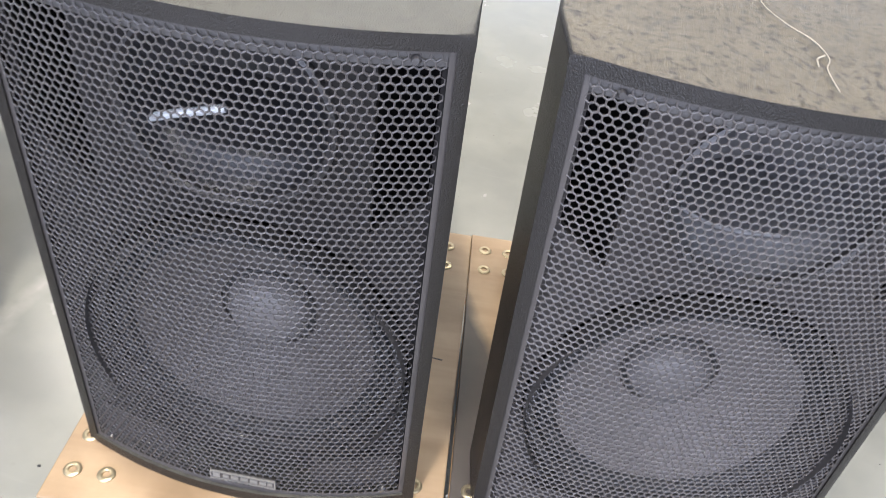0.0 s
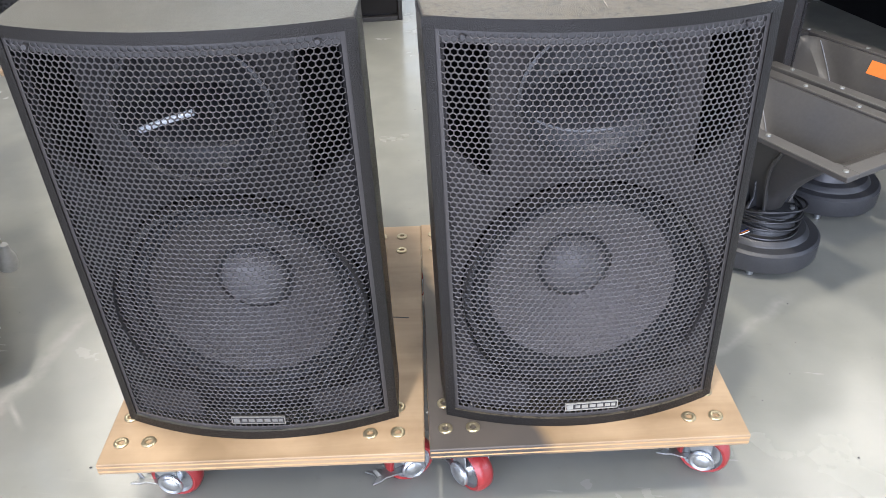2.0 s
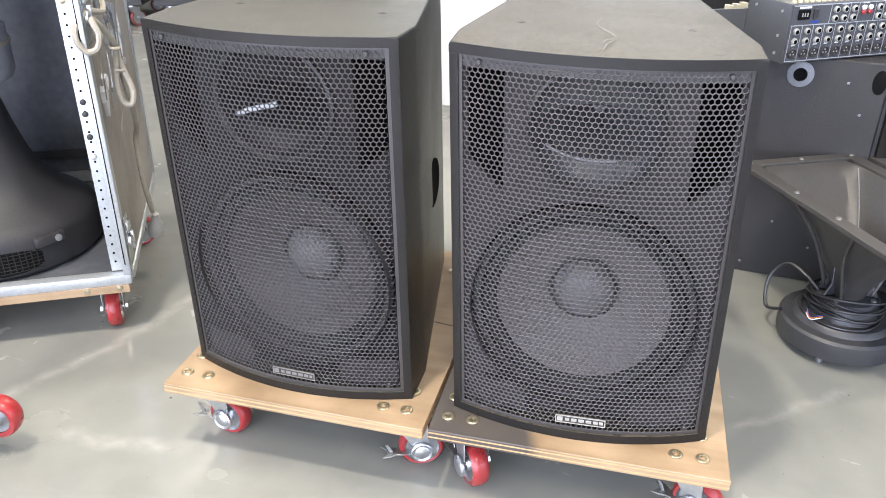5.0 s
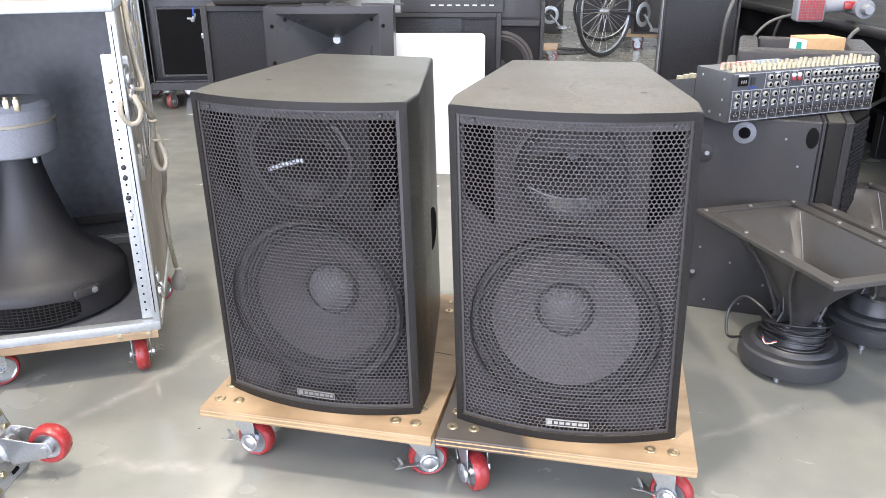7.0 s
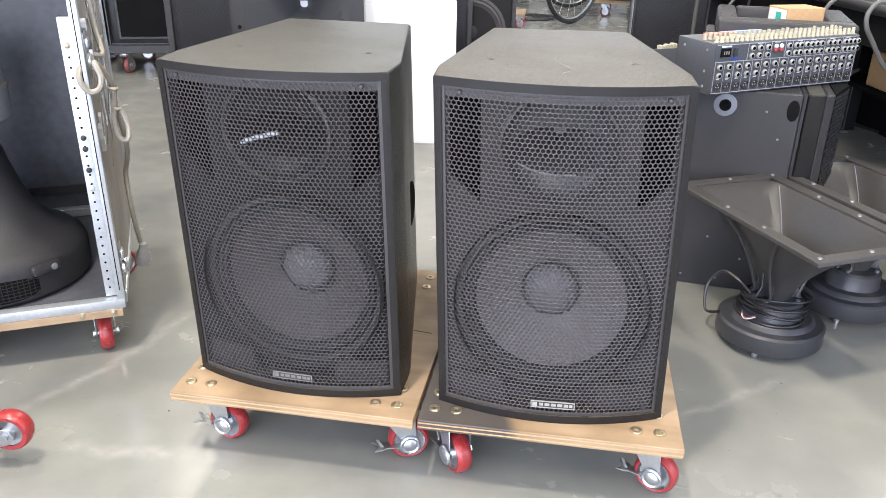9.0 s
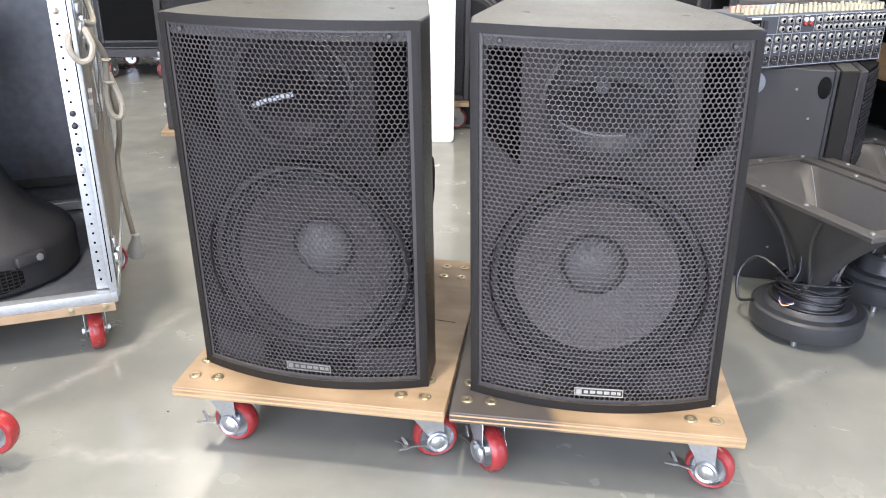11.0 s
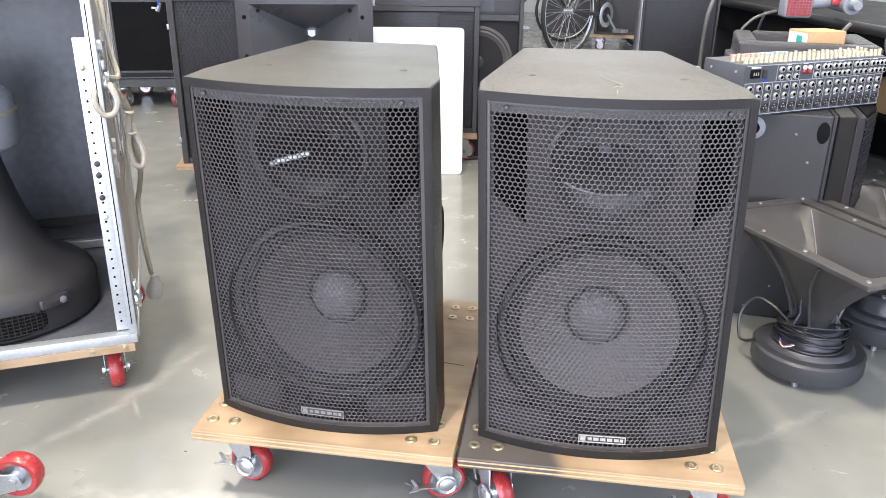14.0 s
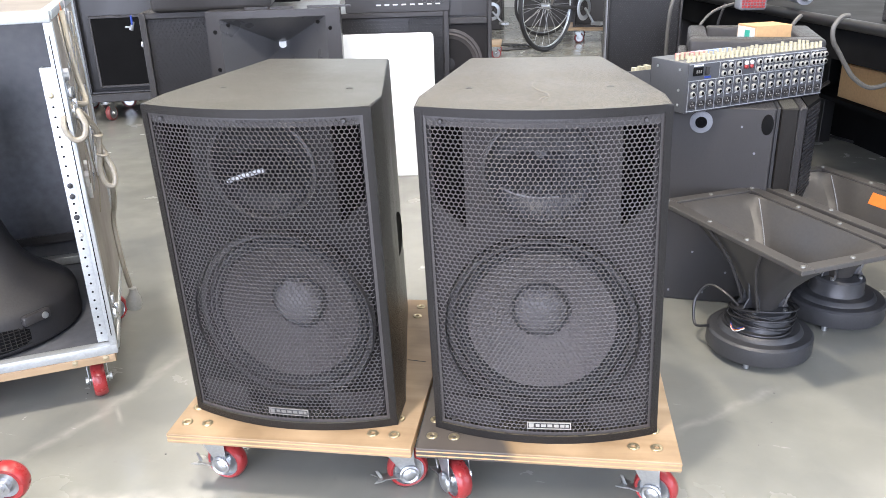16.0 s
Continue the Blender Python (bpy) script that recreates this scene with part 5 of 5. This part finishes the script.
for x, z in ((0.65, 0.556),):
    m = Matrix.Translation((x, 1.7785, z)) @ Matrix.Rotation(radians(90), 4, "X")
    s = part("socket_plate", lathe(B(), [(0.031, 0), (0.031, 0.003), (0.029, 0.004), (0, 0.004)], 36, m), GREYPAINT, cb, "round grey speaker socket", True)
    part("socket", lathe(B(), [(0.016, 0.004), (0.016, 0.008), (0.011, 0.008), (0.010, 0.0045), (0.005, 0.0045), (0.005, 0.008), (0, 0.008)], 24, m), DARK, s, "", True)
for x, z, r, mt in ((0.545, 0.49, 0.027, RUBBER), (0.545, 0.12, 0.025, RUBBER)):
    m = Matrix.Translation((x, 1.7775, z)) @ Matrix.Rotation(radians(90), 4, "X")
    s = part("cover_disc", lathe(B(), [(r, 0), (r, 0.003), (r - 0.003, 0.004), (0, 0.004)], 30, m), mt, cb, "", True)
    part("disc_screw", lathe(B(), [(0.007, 0.004), (0.006, 0.007), (0, 0.007)], 12, m @ Matrix.Translation((0.012, 0, 0))), ZINC, s, "", True)
m = Matrix.Translation((0.826, 1.7815, 0.553)) @ Matrix.Rotation(radians(90), 4, "X") @ Matrix.Diagonal((0.55, 1, 1, 1))
part("cable_hole", lathe(B(), [(0.029, 0), (0.029, 0.0025), (0.026, 0.003), (0, 0.003)], 26, m), DARK, cb, "", True)
for x, z in ((0.76, 0.545), (0.52, 0.555), (0.80, 0.47), (0.60, 0.03), (0.52, 0.03), (0.70, 0.03), (0.57, 0.2), (0.66, 0.16), (0.76, 0.10), (0.62, 0.30)):
    y = 1.7752 + 0.007 * (x - 0.36) / 0.486
    part("panel_screw", lathe(B(), [(0.007, 0), (0.006, 0.003), (0, 0.004)], 12, Matrix.Translation((x, y, z)) @ Matrix.Rotation(radians(90), 4, "X") @ Matrix.Diagonal((0.5, 0.5, 1, 1))), GREYPAINT, cb, "", True)

cbx = empty("cardboard_box", pose(0.872, 2.235, 0.6725, 0, 0, 30), "small orange-brown cardboard box in the monitor's recess", "box")
part("carton", box(B(), -0.075, 0.055, 0, 0.10, 0, 0.10, None, 0.002), CARDBOARD, cbx)
part("label", box(B(), -0.0765, -0.0752, 0.006, 0.094, 0.006, 0.094), PRINT, cbx, "white printed label")
part("mark", box(B(), -0.0778, -0.0767, 0.03, 0.055, 0.06, 0.085), material("green_print", (0.03, 0.4, 0.3), 0.5), cbx)

MX = pose(0.600, 1.672, CT + 0.001, 0, 0, 41)
mx = empty("mixing_desk", MX, "black sixteen-channel mixing desk, rear sockets showing, lying on a stage monitor", "mixer")
LEN, MH, MD = 0.515, 0.135, 0.15
part("rear_body", box(B(), 0, LEN, 0.003, MD, 0, MH, None, 0.003), MIXER, mx, "", True)
part("front_body", prism(B(), [(MD + 0.0005, 0.02), (0.40, 0.0), (0.40, 0.05), (MD + 0.0005, 0.10)], 0, LEN, Matrix(((0, 0, 1, 0), (1, 0, 0, 0), (0, 1, 0, 0), (0, 0, 0, 1)))), MIXER, mx)
panel = part("socket_panel", box(B(), 0.003, LEN - 0.003, 0, 0.0028, 0.004, MH - 0.003), MIXER, mx, "dark panel full of sockets")
bm = B()
for z in (0.0045, 0.086, MH - 0.005):
    box(bm, 0.004, LEN - 0.004, -0.0012, -0.0002, z, z + 0.0018)
for k in range(17):
    x = 0.006 + k * (LEN - 0.012) / 16
    box(bm, x - 0.0005, x + 0.0005, -0.0012, -0.0002, 0.0065, 0.0855)
for x in (0.11, 0.165, 0.19, 0.24, 0.265, 0.305, 0.385, 0.45):
    box(bm, x - 0.0005, x + 0.0005, -0.0012, -0.0002, 0.088, MH - 0.0055)
tagged(part("print_grid", bm, GRIDPRINT, panel), kind="stuff")
FACE = Matrix.Rotation(radians(90), 4, "X")


def jack(x, z, mt=None):
    bm = lathe(B(), [(0.0085, 0), (0.0085, 0.002), (0.0068, 0.0055), (0.0048, 0.0058), (0.0046, 0.001), (0, 0.001)], 12, Matrix.Translation((x, -0.0002, z)) @ FACE)
    ob = part("jack_socket", bm, mt or CHROME, panel, "", True)
    ob.data.materials.append(DARK)
    for p in ob.data.polygons:
        p.material_index = 1 if p.index >= 36 else 0
    return ob


for k in range(16):
    x = 0.006 + (k + 0.5) * (LEN - 0.012) / 16
    for z in (0.073, 0.051):
        jack(x, z)
    m = Matrix.Translation((x, -0.0002, 0.0235)) @ FACE
    s = part("xlr_socket", lathe(B(), [(0.0125, 0), (0.0125, 0.003), (0.0105, 0.004), (0.0095, 0.0015), (0, 0.0015)], 18, m), SATIN, panel, "", True)
    bm = B()
    for a in (90, 210, 330):
        lathe(bm, [(0.0016, 0.0015), (0.0016, 0.003), (0, 0.003)], 6, m @ Matrix.Translation((0.0048 * math.cos(radians(a)), 0.0048 * math.sin(radians(a)), 0)))
    part("pins", bm, CHROME, s)
    part("caption", box(B(), x - 0.006, x + 0.004, -0.001, -0.0002, DEEP - 0.0015, 0.0405), PRINT, panel)
xs = [0.125, 0.15, 0.178] + [0.252] + [0.278, 0.294] + [0.316 + 0.018 * k for k in range(4)] + [0.398 + 0.018 * k for k in range(3)] + [0.460 + 0.016 * k for k in range(4)]
for x in xs:
    for z in (0.118, 0.098):
        if x < LEN - 0.006:
            jack(x, z)
for x in (0.205, 0.224):
    for z, mt in ((0.119, PRINT), (0.109, RED)):
        part("phono_socket", lathe(B(), [(0.006, 0), (0.006, 0.004), (0.003, 0.0065), (0, 0.0065)], 12, Matrix.Translation((x, -0.0002, z)) @ FACE), mt, panel, "", True)
bm = box(B(), 0.018, 0.05, -0.004, -0.0002, 0.1, 0.122, None, 0.001)
inl = part("power_inlet", bm, DARK, panel)
bm = B()
for x in (0.027, 0.034, 0.041):
    box(bm, x - 0.001, x + 0.001, -0.006, -0.0042, 0.107, 0.115)
part("pins", bm, CHROME, inl)
part("switch", box(B(), 0.06, 0.074, -0.004, -0.0002, 0.1, 0.122, None, 0.001), SATIN, panel)
part("caption", box(B(), 0.02, 0.052, -0.001, -0.0002, 0.1245, 0.1285), PRINT, panel)
part("caption", box(B(), 0.058, 0.08, -0.001, -0.0002, 0.0905, 0.096), BLUE, panel)
for x in (0.15, 0.21, 0.29, 0.34, 0.41, 0.47):
    part("caption", box(B(), x - 0.01, x + 0.008, -0.001, -0.0002, 0.1285, 0.1305), PRINT, panel)
for y, z in ((0.03, 0.02), (0.03, 0.06), (0.03, 0.115), (0.12, 0.02), (0.12, 0.115), (0.075, 0.02)):
    part("cheek_screw", lathe(B(), [(0.004, 0), (0.0035, 0.002), (0, 0.002)], 10, Matrix.Translation((-0.0002, y, z)) @ Matrix.Rotation(radians(-90), 4, "Y")), ZINC, mx, "", True)
rng = random.Random(9)
for k in range(30):
    for row in range(2):
        x, y = 0.014 + k * 0.0168, 0.016 + 0.045 * row
        h = rng.uniform(0.014, 0.02)
        part("knob", lathe(B(), [(0.0062, MH), (0.0062, MH + 0.003), (0.0052, MH + 0.004), (0.0045, MH + h), (0, MH + h)], 12, Matrix.Translation((x, y, 0))), KNOB, mx, "", True)
for k in range(16):
    part("fader_cap", box(B(), 0.02 + k * 0.03, 0.032 + k * 0.03, 0.24 + 0.01 * (k % 3), 0.262 + 0.01 * (k % 3), 0.07, 0.09, None, 0.001), KNOB, mx)
part("tape_strip", box(B(), 0.03, 0.13, 0.075, 0.09, MH + 0.0002, MH + 0.014), material("pink_tape", (0.6, 0.25, 0.24), 0.5), mx)
part("tape_strip", box(B(), 0.1, 0.24, 0.092, 0.105, MH + 0.0002, MH + 0.012), material("pale_blue_tape", (0.35, 0.45, 0.65), 0.5), mx)


# ---- the two horns standing on their drivers ----
def floor_horn(m, label, tilt):
    root = empty("horn_driver", m, label, "horn", "horns on the floor")
    bm = lathe(B(), [(0, 0), (0.078, 0.0), (0.078, 0.018), (0.10, 0.02), (0.132, 0.022), (0.134, 0.026), (0.134, 0.066), (0.128, 0.072), (0.108, 0.074), (0.106, 0.078), (0.098, 0.086), (0.075, 0.087), (0.073, 0.09), (0.0715, 0.128), (0.066, 0.134), (0.04, 0.136), (0, 0.136)], 56)
    drv = part("driver", bm, DRIVER, root, "black round compression driver", True)
    for k in range(4):
        a = radians(30 + 90 * k)
        part("flange_bolt", lathe(B(), [(0.006, 0.134), (0.006, 0.141), (0, 0.142)], 8, Matrix.Translation((0.058 * math.cos(a), 0.058 * math.sin(a), 0))), ZINC, drv)
    part("foot_stud", rod(B(), (0.062, -0.085, 0.0), (0.062, -0.085, 0.03), 0.008, None, 10), ZINC, drv, "", True)
    # flare from the round throat to the rectangular mouth
    A, Bh, z0, z1 = 0.24, 0.127, 0.132, 0.362
    K = 40

    def outline(t, inset=0.0):
        e = t ** 1.6
        pts = []
        for k in range(K):
            a = 2 * math.pi * (k + 0.5) / K
            c, s = math.cos(a), math.sin(a)
            q = 1 / max(abs(c), abs(s))
            sq = (q * c * (A - inset), q * s * (Bh - inset))
            rd = ((0.036 - inset) * c, (0.036 - inset) * s)
            pts.append((rd[0] + (sq[0] - rd[0]) * e, rd[1] + (sq[1] - rd[1]) * (0.25 * t + 0.75 * e), z0 + (z1 - z0) * t))
        return pts

    bm = B()
    rings = [[bm.verts.new(p) for p in outline(k / 12)] for k in range(13)]
    inner = [[bm.verts.new(p) for p in outline(k / 12, 0.006)] for k in range(12, -1, -1)]
    rings += inner
    for p, q in zip(rings, rings[1:]):
        for i in range(K):
            bm.faces.new((p[i], p[(i + 1) % K], q[(i + 1) % K], q[i]))
    bm.faces.new(inner[-1])
    T = Matrix.Translation((0, 0, z0)) @ tilt @ Matrix.Translation((0, 0, -z0))
    bmesh.ops.transform(bm, matrix=T, verts=bm.verts[:])
    part("flare", bm, HORNGREY, root, "dusty grey-black flare", True)
    bm = B()
    e = 0.032
    for a in ((-A - e, A + e, -Bh - e, -Bh + 0.002), (-A - e, A + e, Bh - 0.002, Bh + e), (-A - e, -A + 0.002, -Bh + 0.002, Bh - 0.002), (A - 0.002, A + e, -Bh + 0.002, Bh - 0.002)):
        box(bm, *a, z1 - 0.006, z1 + 0.006, T, 0.0015, 1)
    part("mouth_flange", bm, HORNGREY, root)
    for x, y in [(sx * (A + 0.013), sy * (Bh + 0.013)) for sx in (-1, 1) for sy in (-1, 1)] + [(-0.07, -Bh - 0.013), (0.07, -Bh - 0.013), (-0.07, Bh + 0.013), (0.07, Bh + 0.013), (-A - 0.013, 0), (A + 0.013, 0)]:
        part("flange_screw", lathe(B(), [(0.006, z1 + 0.006), (0.005, z1 + 0.009), (0, z1 + 0.0095)], 10, T @ Matrix.Translation((x, y, 0))), SCREW, root, "", True)
    for sx in (-1, 1):
        for sy in (-1, 1):
            bm = tube(B(), [T @ Vector(p) for p in ((sx * 0.03, sy * 0.04, z0 + 0.006), (sx * 0.036, sy * 0.06, z0 + 0.07), (sx * 0.055, sy * 0.087, z0 + 0.14), (sx * 0.1, sy * 0.119, z0 + 0.205))], 0.0045, 6)
            part("rib", bm, HORNGREY, root, "", True)
    # fins round the throat
    for deg in (55, 90, 125, 235, 270, 305):
        fin = prism(B(), [(0.03, 0.1365), (0.064, 0.1365), (0.05, 0.165), (0.056, 0.21), (0.03, 0.215)], -0.003, 0.003, Matrix.Rotation(radians(deg), 4, "Z") @ Matrix.Rotation(radians(90), 4, "X"), 0.0012, 1)
        part("fin", fin, DRIVER, root, "", True)
    # pale crease line down an inner corner
    crease = []
    for t in (0.3, 0.42, 0.55, 0.68, 0.8, 0.9, 0.985):
        o = outline(t, 0.0075)
        crease.append(T @ (Vector(o[14]) + Vector((0.002, -0.002, 0.001))))
    part("pale_crease", tube(B(), crease, 0.0013, 5), GREYPAINT, root)
    return root


H1 = pose(0.836, 1.492, 0.0005, 0, 0, -55)
floor_horn(H1, "black horn with rectangular mouth on its round driver, cable wound round", pose(0, 0, 0, 0, 0, 0))
H2 = pose(1.063, 1.757, 0.0005, 0, 0, -55)
floor_horn(H2, "second black horn with rectangular mouth standing on its driver", pose(0, 0, 0, 0, 0, 0))
rng = random.Random(3)
wire = empty("loudspeaker_cable", H1, "thin black cable wound round the horn's driver", "cable")
inv = H1.inverted()
for k in range(6):
    r = 0.077 + 0.004 * (k % 3)
    z = 0.098 + 0.0075 * k
    dz = rng.uniform(-0.03, 0.03)
    part("turn", tube(B(), [(r * math.cos(a) + rng.uniform(-.003, .003), r * math.sin(a), z + dz * math.sin(a + k)) for a in [j * math.pi / 5 for j in range(10)]], 0.003, 6, True), CABLE, wire, "", True)
part("turn", tube(B(), [(0.084 * math.cos(a) + 0.004, 0.084 * math.sin(a) - 0.012, 0.093 - 0.004 * math.cos(a)) for a in [j * math.pi / 5 for j in range(10)]], 0.003, 6, True), CABLE, wire, "", True)
part("tail", tube(B(), [inv @ Vector(p) for p in ((0.775, 1.48, 0.135), (0.74, 1.5, 0.16), (0.70, 1.53, 0.165), (0.668, 1.53, 0.12), (0.672, 1.50, 0.06), (0.705, 1.47, 0.074))], 0.004, 6), CABLE, wire, "", True)
for mt, o in ((PRINT, 0.0), (ORANGE, 0.006), (BLUE, 0.012)):
    part("bare_end", tube(B(), [inv @ Vector(p) for p in ((0.79, 1.42 + o, 0.098), (0.765, 1.41 + o, 0.094), (0.755, 1.425, 0.1 + o))], 0.0011, 5), mt, wire)
m = H2 @ pose(-0.032, 0.1, 0.322, -23, 0, 0)
tagged(part("orange_sticker", box(B(), 0.0, 0.09, -0.002, 0.0, 0.0, 0.034, m), ORANGE), "orange sticker with white bars inside the horn", "sticker")

# ---- table on the east side with a cordless tool ----
TB = pose(1.15, 2.60, 0, 0, 0, 20.5)
tb = empty("workbench", TB, "long black workbench with rounded front edge", "table")
part("tabletop", box(B(), 0, 0.8, -1.4, 2.6, 0.72, 0.75, None, 0.008, 3), TABLETOP, tb)
part("edge_moulding", rod(B(), (0.004, -1.4, 0.735), (0.004, 2.6, 0.735), 0.02, None, 16), TABLE, tb, "shiny black edge moulding", True)
# Near-black apron, back sheet and shelf put the shade under the bench into colour.
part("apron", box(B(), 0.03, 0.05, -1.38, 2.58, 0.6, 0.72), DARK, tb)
for y in (1.18, 2.5, -1.3):
    part("leg", box(B(), 0.06, 0.12, y - 0.03, y + 0.03, 0, 0.72, None, 0.003), TABLE, tb)
    part("leg", box(B(), 0.63, 0.69, y - 0.03, y + 0.03, 0, 0.72, None, 0.003), TABLE, tb)
part("shade_sheet", box(B(), 0.78, 0.8, -1.4, 2.6, 0.0, 0.715), DARK, tb)
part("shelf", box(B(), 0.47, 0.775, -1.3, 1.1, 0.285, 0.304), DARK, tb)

TL = pose(0.845, 2.99, 0.757, 0, 0, 12)
tool = empty("cordless_drill", TL, "grey and red cordless tool lying on the workbench", "power tool")
bm = box(B(), -0.05, 0.055, -0.045, 0.045, -0.004, 0.085, pose(0, 0, 0, 0, 0, 0), 0.012, 3)
bat = part("battery", bm, GREYPAINT, tool, "dark grey battery foot", True)
bm = B()
for i in range(8):
    for j in range(7):
        box(bm, -0.044 + i * 0.0115, -0.035 + i * 0.0115, -0.0485, -0.0452, 0.006 + j * 0.0108, 0.0145 + j * 0.0108)
part("red_face", bm, RED, bat, "red honeycomb face")
part("red_button", box(B(), 0.0552, 0.0575, -0.02, 0.02, 0.02, 0.06, None, 0.001), RED, bat)
part("handle", rod(B(), (0.05, 0.0, 0.05), (0.17, 0.01, 0.062), 0.026, 0.022, 20), GREYPAINT, tool, "", True)
part("trigger", box(B(), 0.125, 0.17, -0.032, -0.016, 0.045, 0.075, None, 0.006), RED, tool, "", True)
part("body", rod(B(), (0.19, -0.07, 0.05), (0.19, 0.12, 0.05), 0.036, 0.03, 24), GREYPAINT, tool, "", True)
part("chuck", rod(B(), (0.19, -0.07, 0.05), (0.19, -0.12, 0.05), 0.022, 0.016, 20), ZINC, tool, "", True)
dv = empty("black_device", TB @ pose(0.08, -0.35, 0.7505), "black flat device box on the workbench", "device")
part("body", box(B(), 0, 0.4, -0.3, 0.3, 0, 0.12, None, 0.006), BLACK, dv)
for y in (-0.2, 0.0, 0.2):
    part("screw", rod(B(), (0, y, 0.06), (-0.003, y, 0.06), 0.006, None, 10), ZINC, dv)
for pts, r, lab in (([(1.0, 2.68, 0.76), (0.97, 2.66, 0.72), (0.955, 2.72, 0.6), (0.99, 2.8, 0.5), (1.08, 2.9, 0.43), (1.2, 3.1, 0.45)], 0.0075, "grey cable hanging from the workbench edge"),
                    ([(0.56, 3.5, 0.80), (0.535, 3.46, 0.70), (0.53, 3.5, 0.5), (0.54, 3.5, 0.3), (0.56, 3.5, 0.01)], 0.009, "grey cable hanging down before the bench"),
                    ([(0.80, 3.2, 0.76), (0.70, 3.14, 0.72), (0.64, 3.12, 0.6), (0.63, 3.15, 0.3), (0.64, 3.2, 0.01)], 0.006, "grey cable hanging from the workbench edge"),
                    ([(0.77, 3.3, 0.75), (0.745, 3.28, 0.66), (0.73, 3.3, 0.45), (0.74, 3.35, 0.01)], 0.006, "thin dark cable hanging from the workbench"),
                    ([(1.10, 2.36, 0.79), (1.075, 2.35, 0.785), (1.054, 2.34, 0.752), (1.06, 2.34, 0.71), (1.083, 2.35, 0.674), (1.115, 2.36, 0.625), (1.149, 2.37, 0.584), (1.209, 2.4, 0.552), (1.3, 2.45, 0.57)], 0.0078, "thick grey cable looping down from the workbench edge"),
                    ([(1.41, 4.0, 0.01), (1.47, 3.93, 0.008), (1.515, 3.889, 0.008), (1.63, 3.95, 0.008), (1.8, 4.0, 0.01)], 0.008, "black cable lying on the floor below the bench")):
    tagged(part("hanging_cable", tube(B(), pts, r, 8), GREYCABLE if "grey" in lab else CABLE, smooth=True), lab, "cable")
pc = tagged(part("blue_plug", box(B(), 1.495, 1.535, 4.005, 4.045, 0.0, 0.09, pose(0, 0, 0), 0.006), BLUE), "blue mains connector standing on the floor below the bench", "plug")
bx = empty("cardboard_box", TB @ pose(0.505, 0.3, 0.3045), "brown cardboard carton on the shelf below the bench", "box")
part("carton", box(B(), 0, 0.19, 0.0, 0.54, 0, 0.155, None, 0.004), CARDBOARD, bx)
part("flap", box(B(), 0.0, 0.09, 0.0, 0.54, 0.1555, 0.159, None, 0.001), CARDBOARD, bx)

# perforated dark cabinet front before the bench's far end
c = cabinet("column_loudspeaker", pose(0.415, 3.62, 0, 0, 0, 8), 0.36, 0.35, 0.95, "dark grey column loudspeaker with fine mesh front", (-0.165, 0.165, 0.02, 0.93), 0.012, BLACK, 0.012)
part("side_strip", box(B(), -0.186, -0.1805, -0.004, 0.1, 0, 0.95), GREYPAINT, c)
for x, y, w, h in ((0.62, 4.2, 0.35, 1.3), (1.0, 4.7, 0.5, 1.4)):
    cabinet("stage_cabinet", pose(x, y, 0, 0, 0, 15), w, 0.4, h, "plain black stage cabinet standing behind the bench", None, paint=BLACK, group="cabinets behind the bench")

# ---- small things ----
tagged(part("board_crack", box(B(), 0.02, 0.064, 0.972, 0.9745, 0.1581, 0.1584, None), RUBBER), "short dark crack in the plywood board", "crack")
T = spk_b.matrix_world @ Matrix.Translation((0.010 - 0.029 * H, 0, 0))
hair = [(0.0, -0.01), (0.004, 0.03), (0.014, 0.055), (0.012, 0.09), (-0.002, 0.12), (-0.012, 0.155), (-0.012, 0.185), (-0.006, 0.215)]
tagged(part("pale_thread", tube(B(), [T @ Vector((x, y, H + 0.0022)) for x, y in hair], 0.0005, 5), CREAM), "pale thread lying on the dusty loudspeaker top", "thread")
tagged(part("pale_thread", tube(B(), [T @ Vector((x, y, H + 0.0022)) for x, y in ((0.012, 0.06), (0.002, 0.05), (-0.002, 0.035))], 0.0007, 5), CREAM), "short pale thread on the dusty loudspeaker top", "thread")
rng = random.Random(11)
verts, faces = [], []
for k in range(70):
    x, y, r = rng.uniform(-1.0, 1.6), rng.uniform(0.2, 3.2), rng.uniform(0.0012, 0.0035)
    n = len(verts)
    for i in range(5):
        a = 2 * math.pi * i / 5 + k
        verts.append((x + r * rng.uniform(0.5, 1.3) * math.cos(a), y + r * rng.uniform(0.4, 1) * math.sin(a), 0.0006))
    verts.append((x, y, 0.0006 + r * 0.4))
    faces += [(n + i, n + (i + 1) % 5, n + 5) for i in range(5)]
me = bpy.data.meshes.new("floor_crumbs")
me.from_pydata(verts, [], faces)
me.materials.append(RUBBER)
tagged(new("floor_crumbs", me), "dark crumbs and grit scattered on the floor", "debris", kind="stuff")
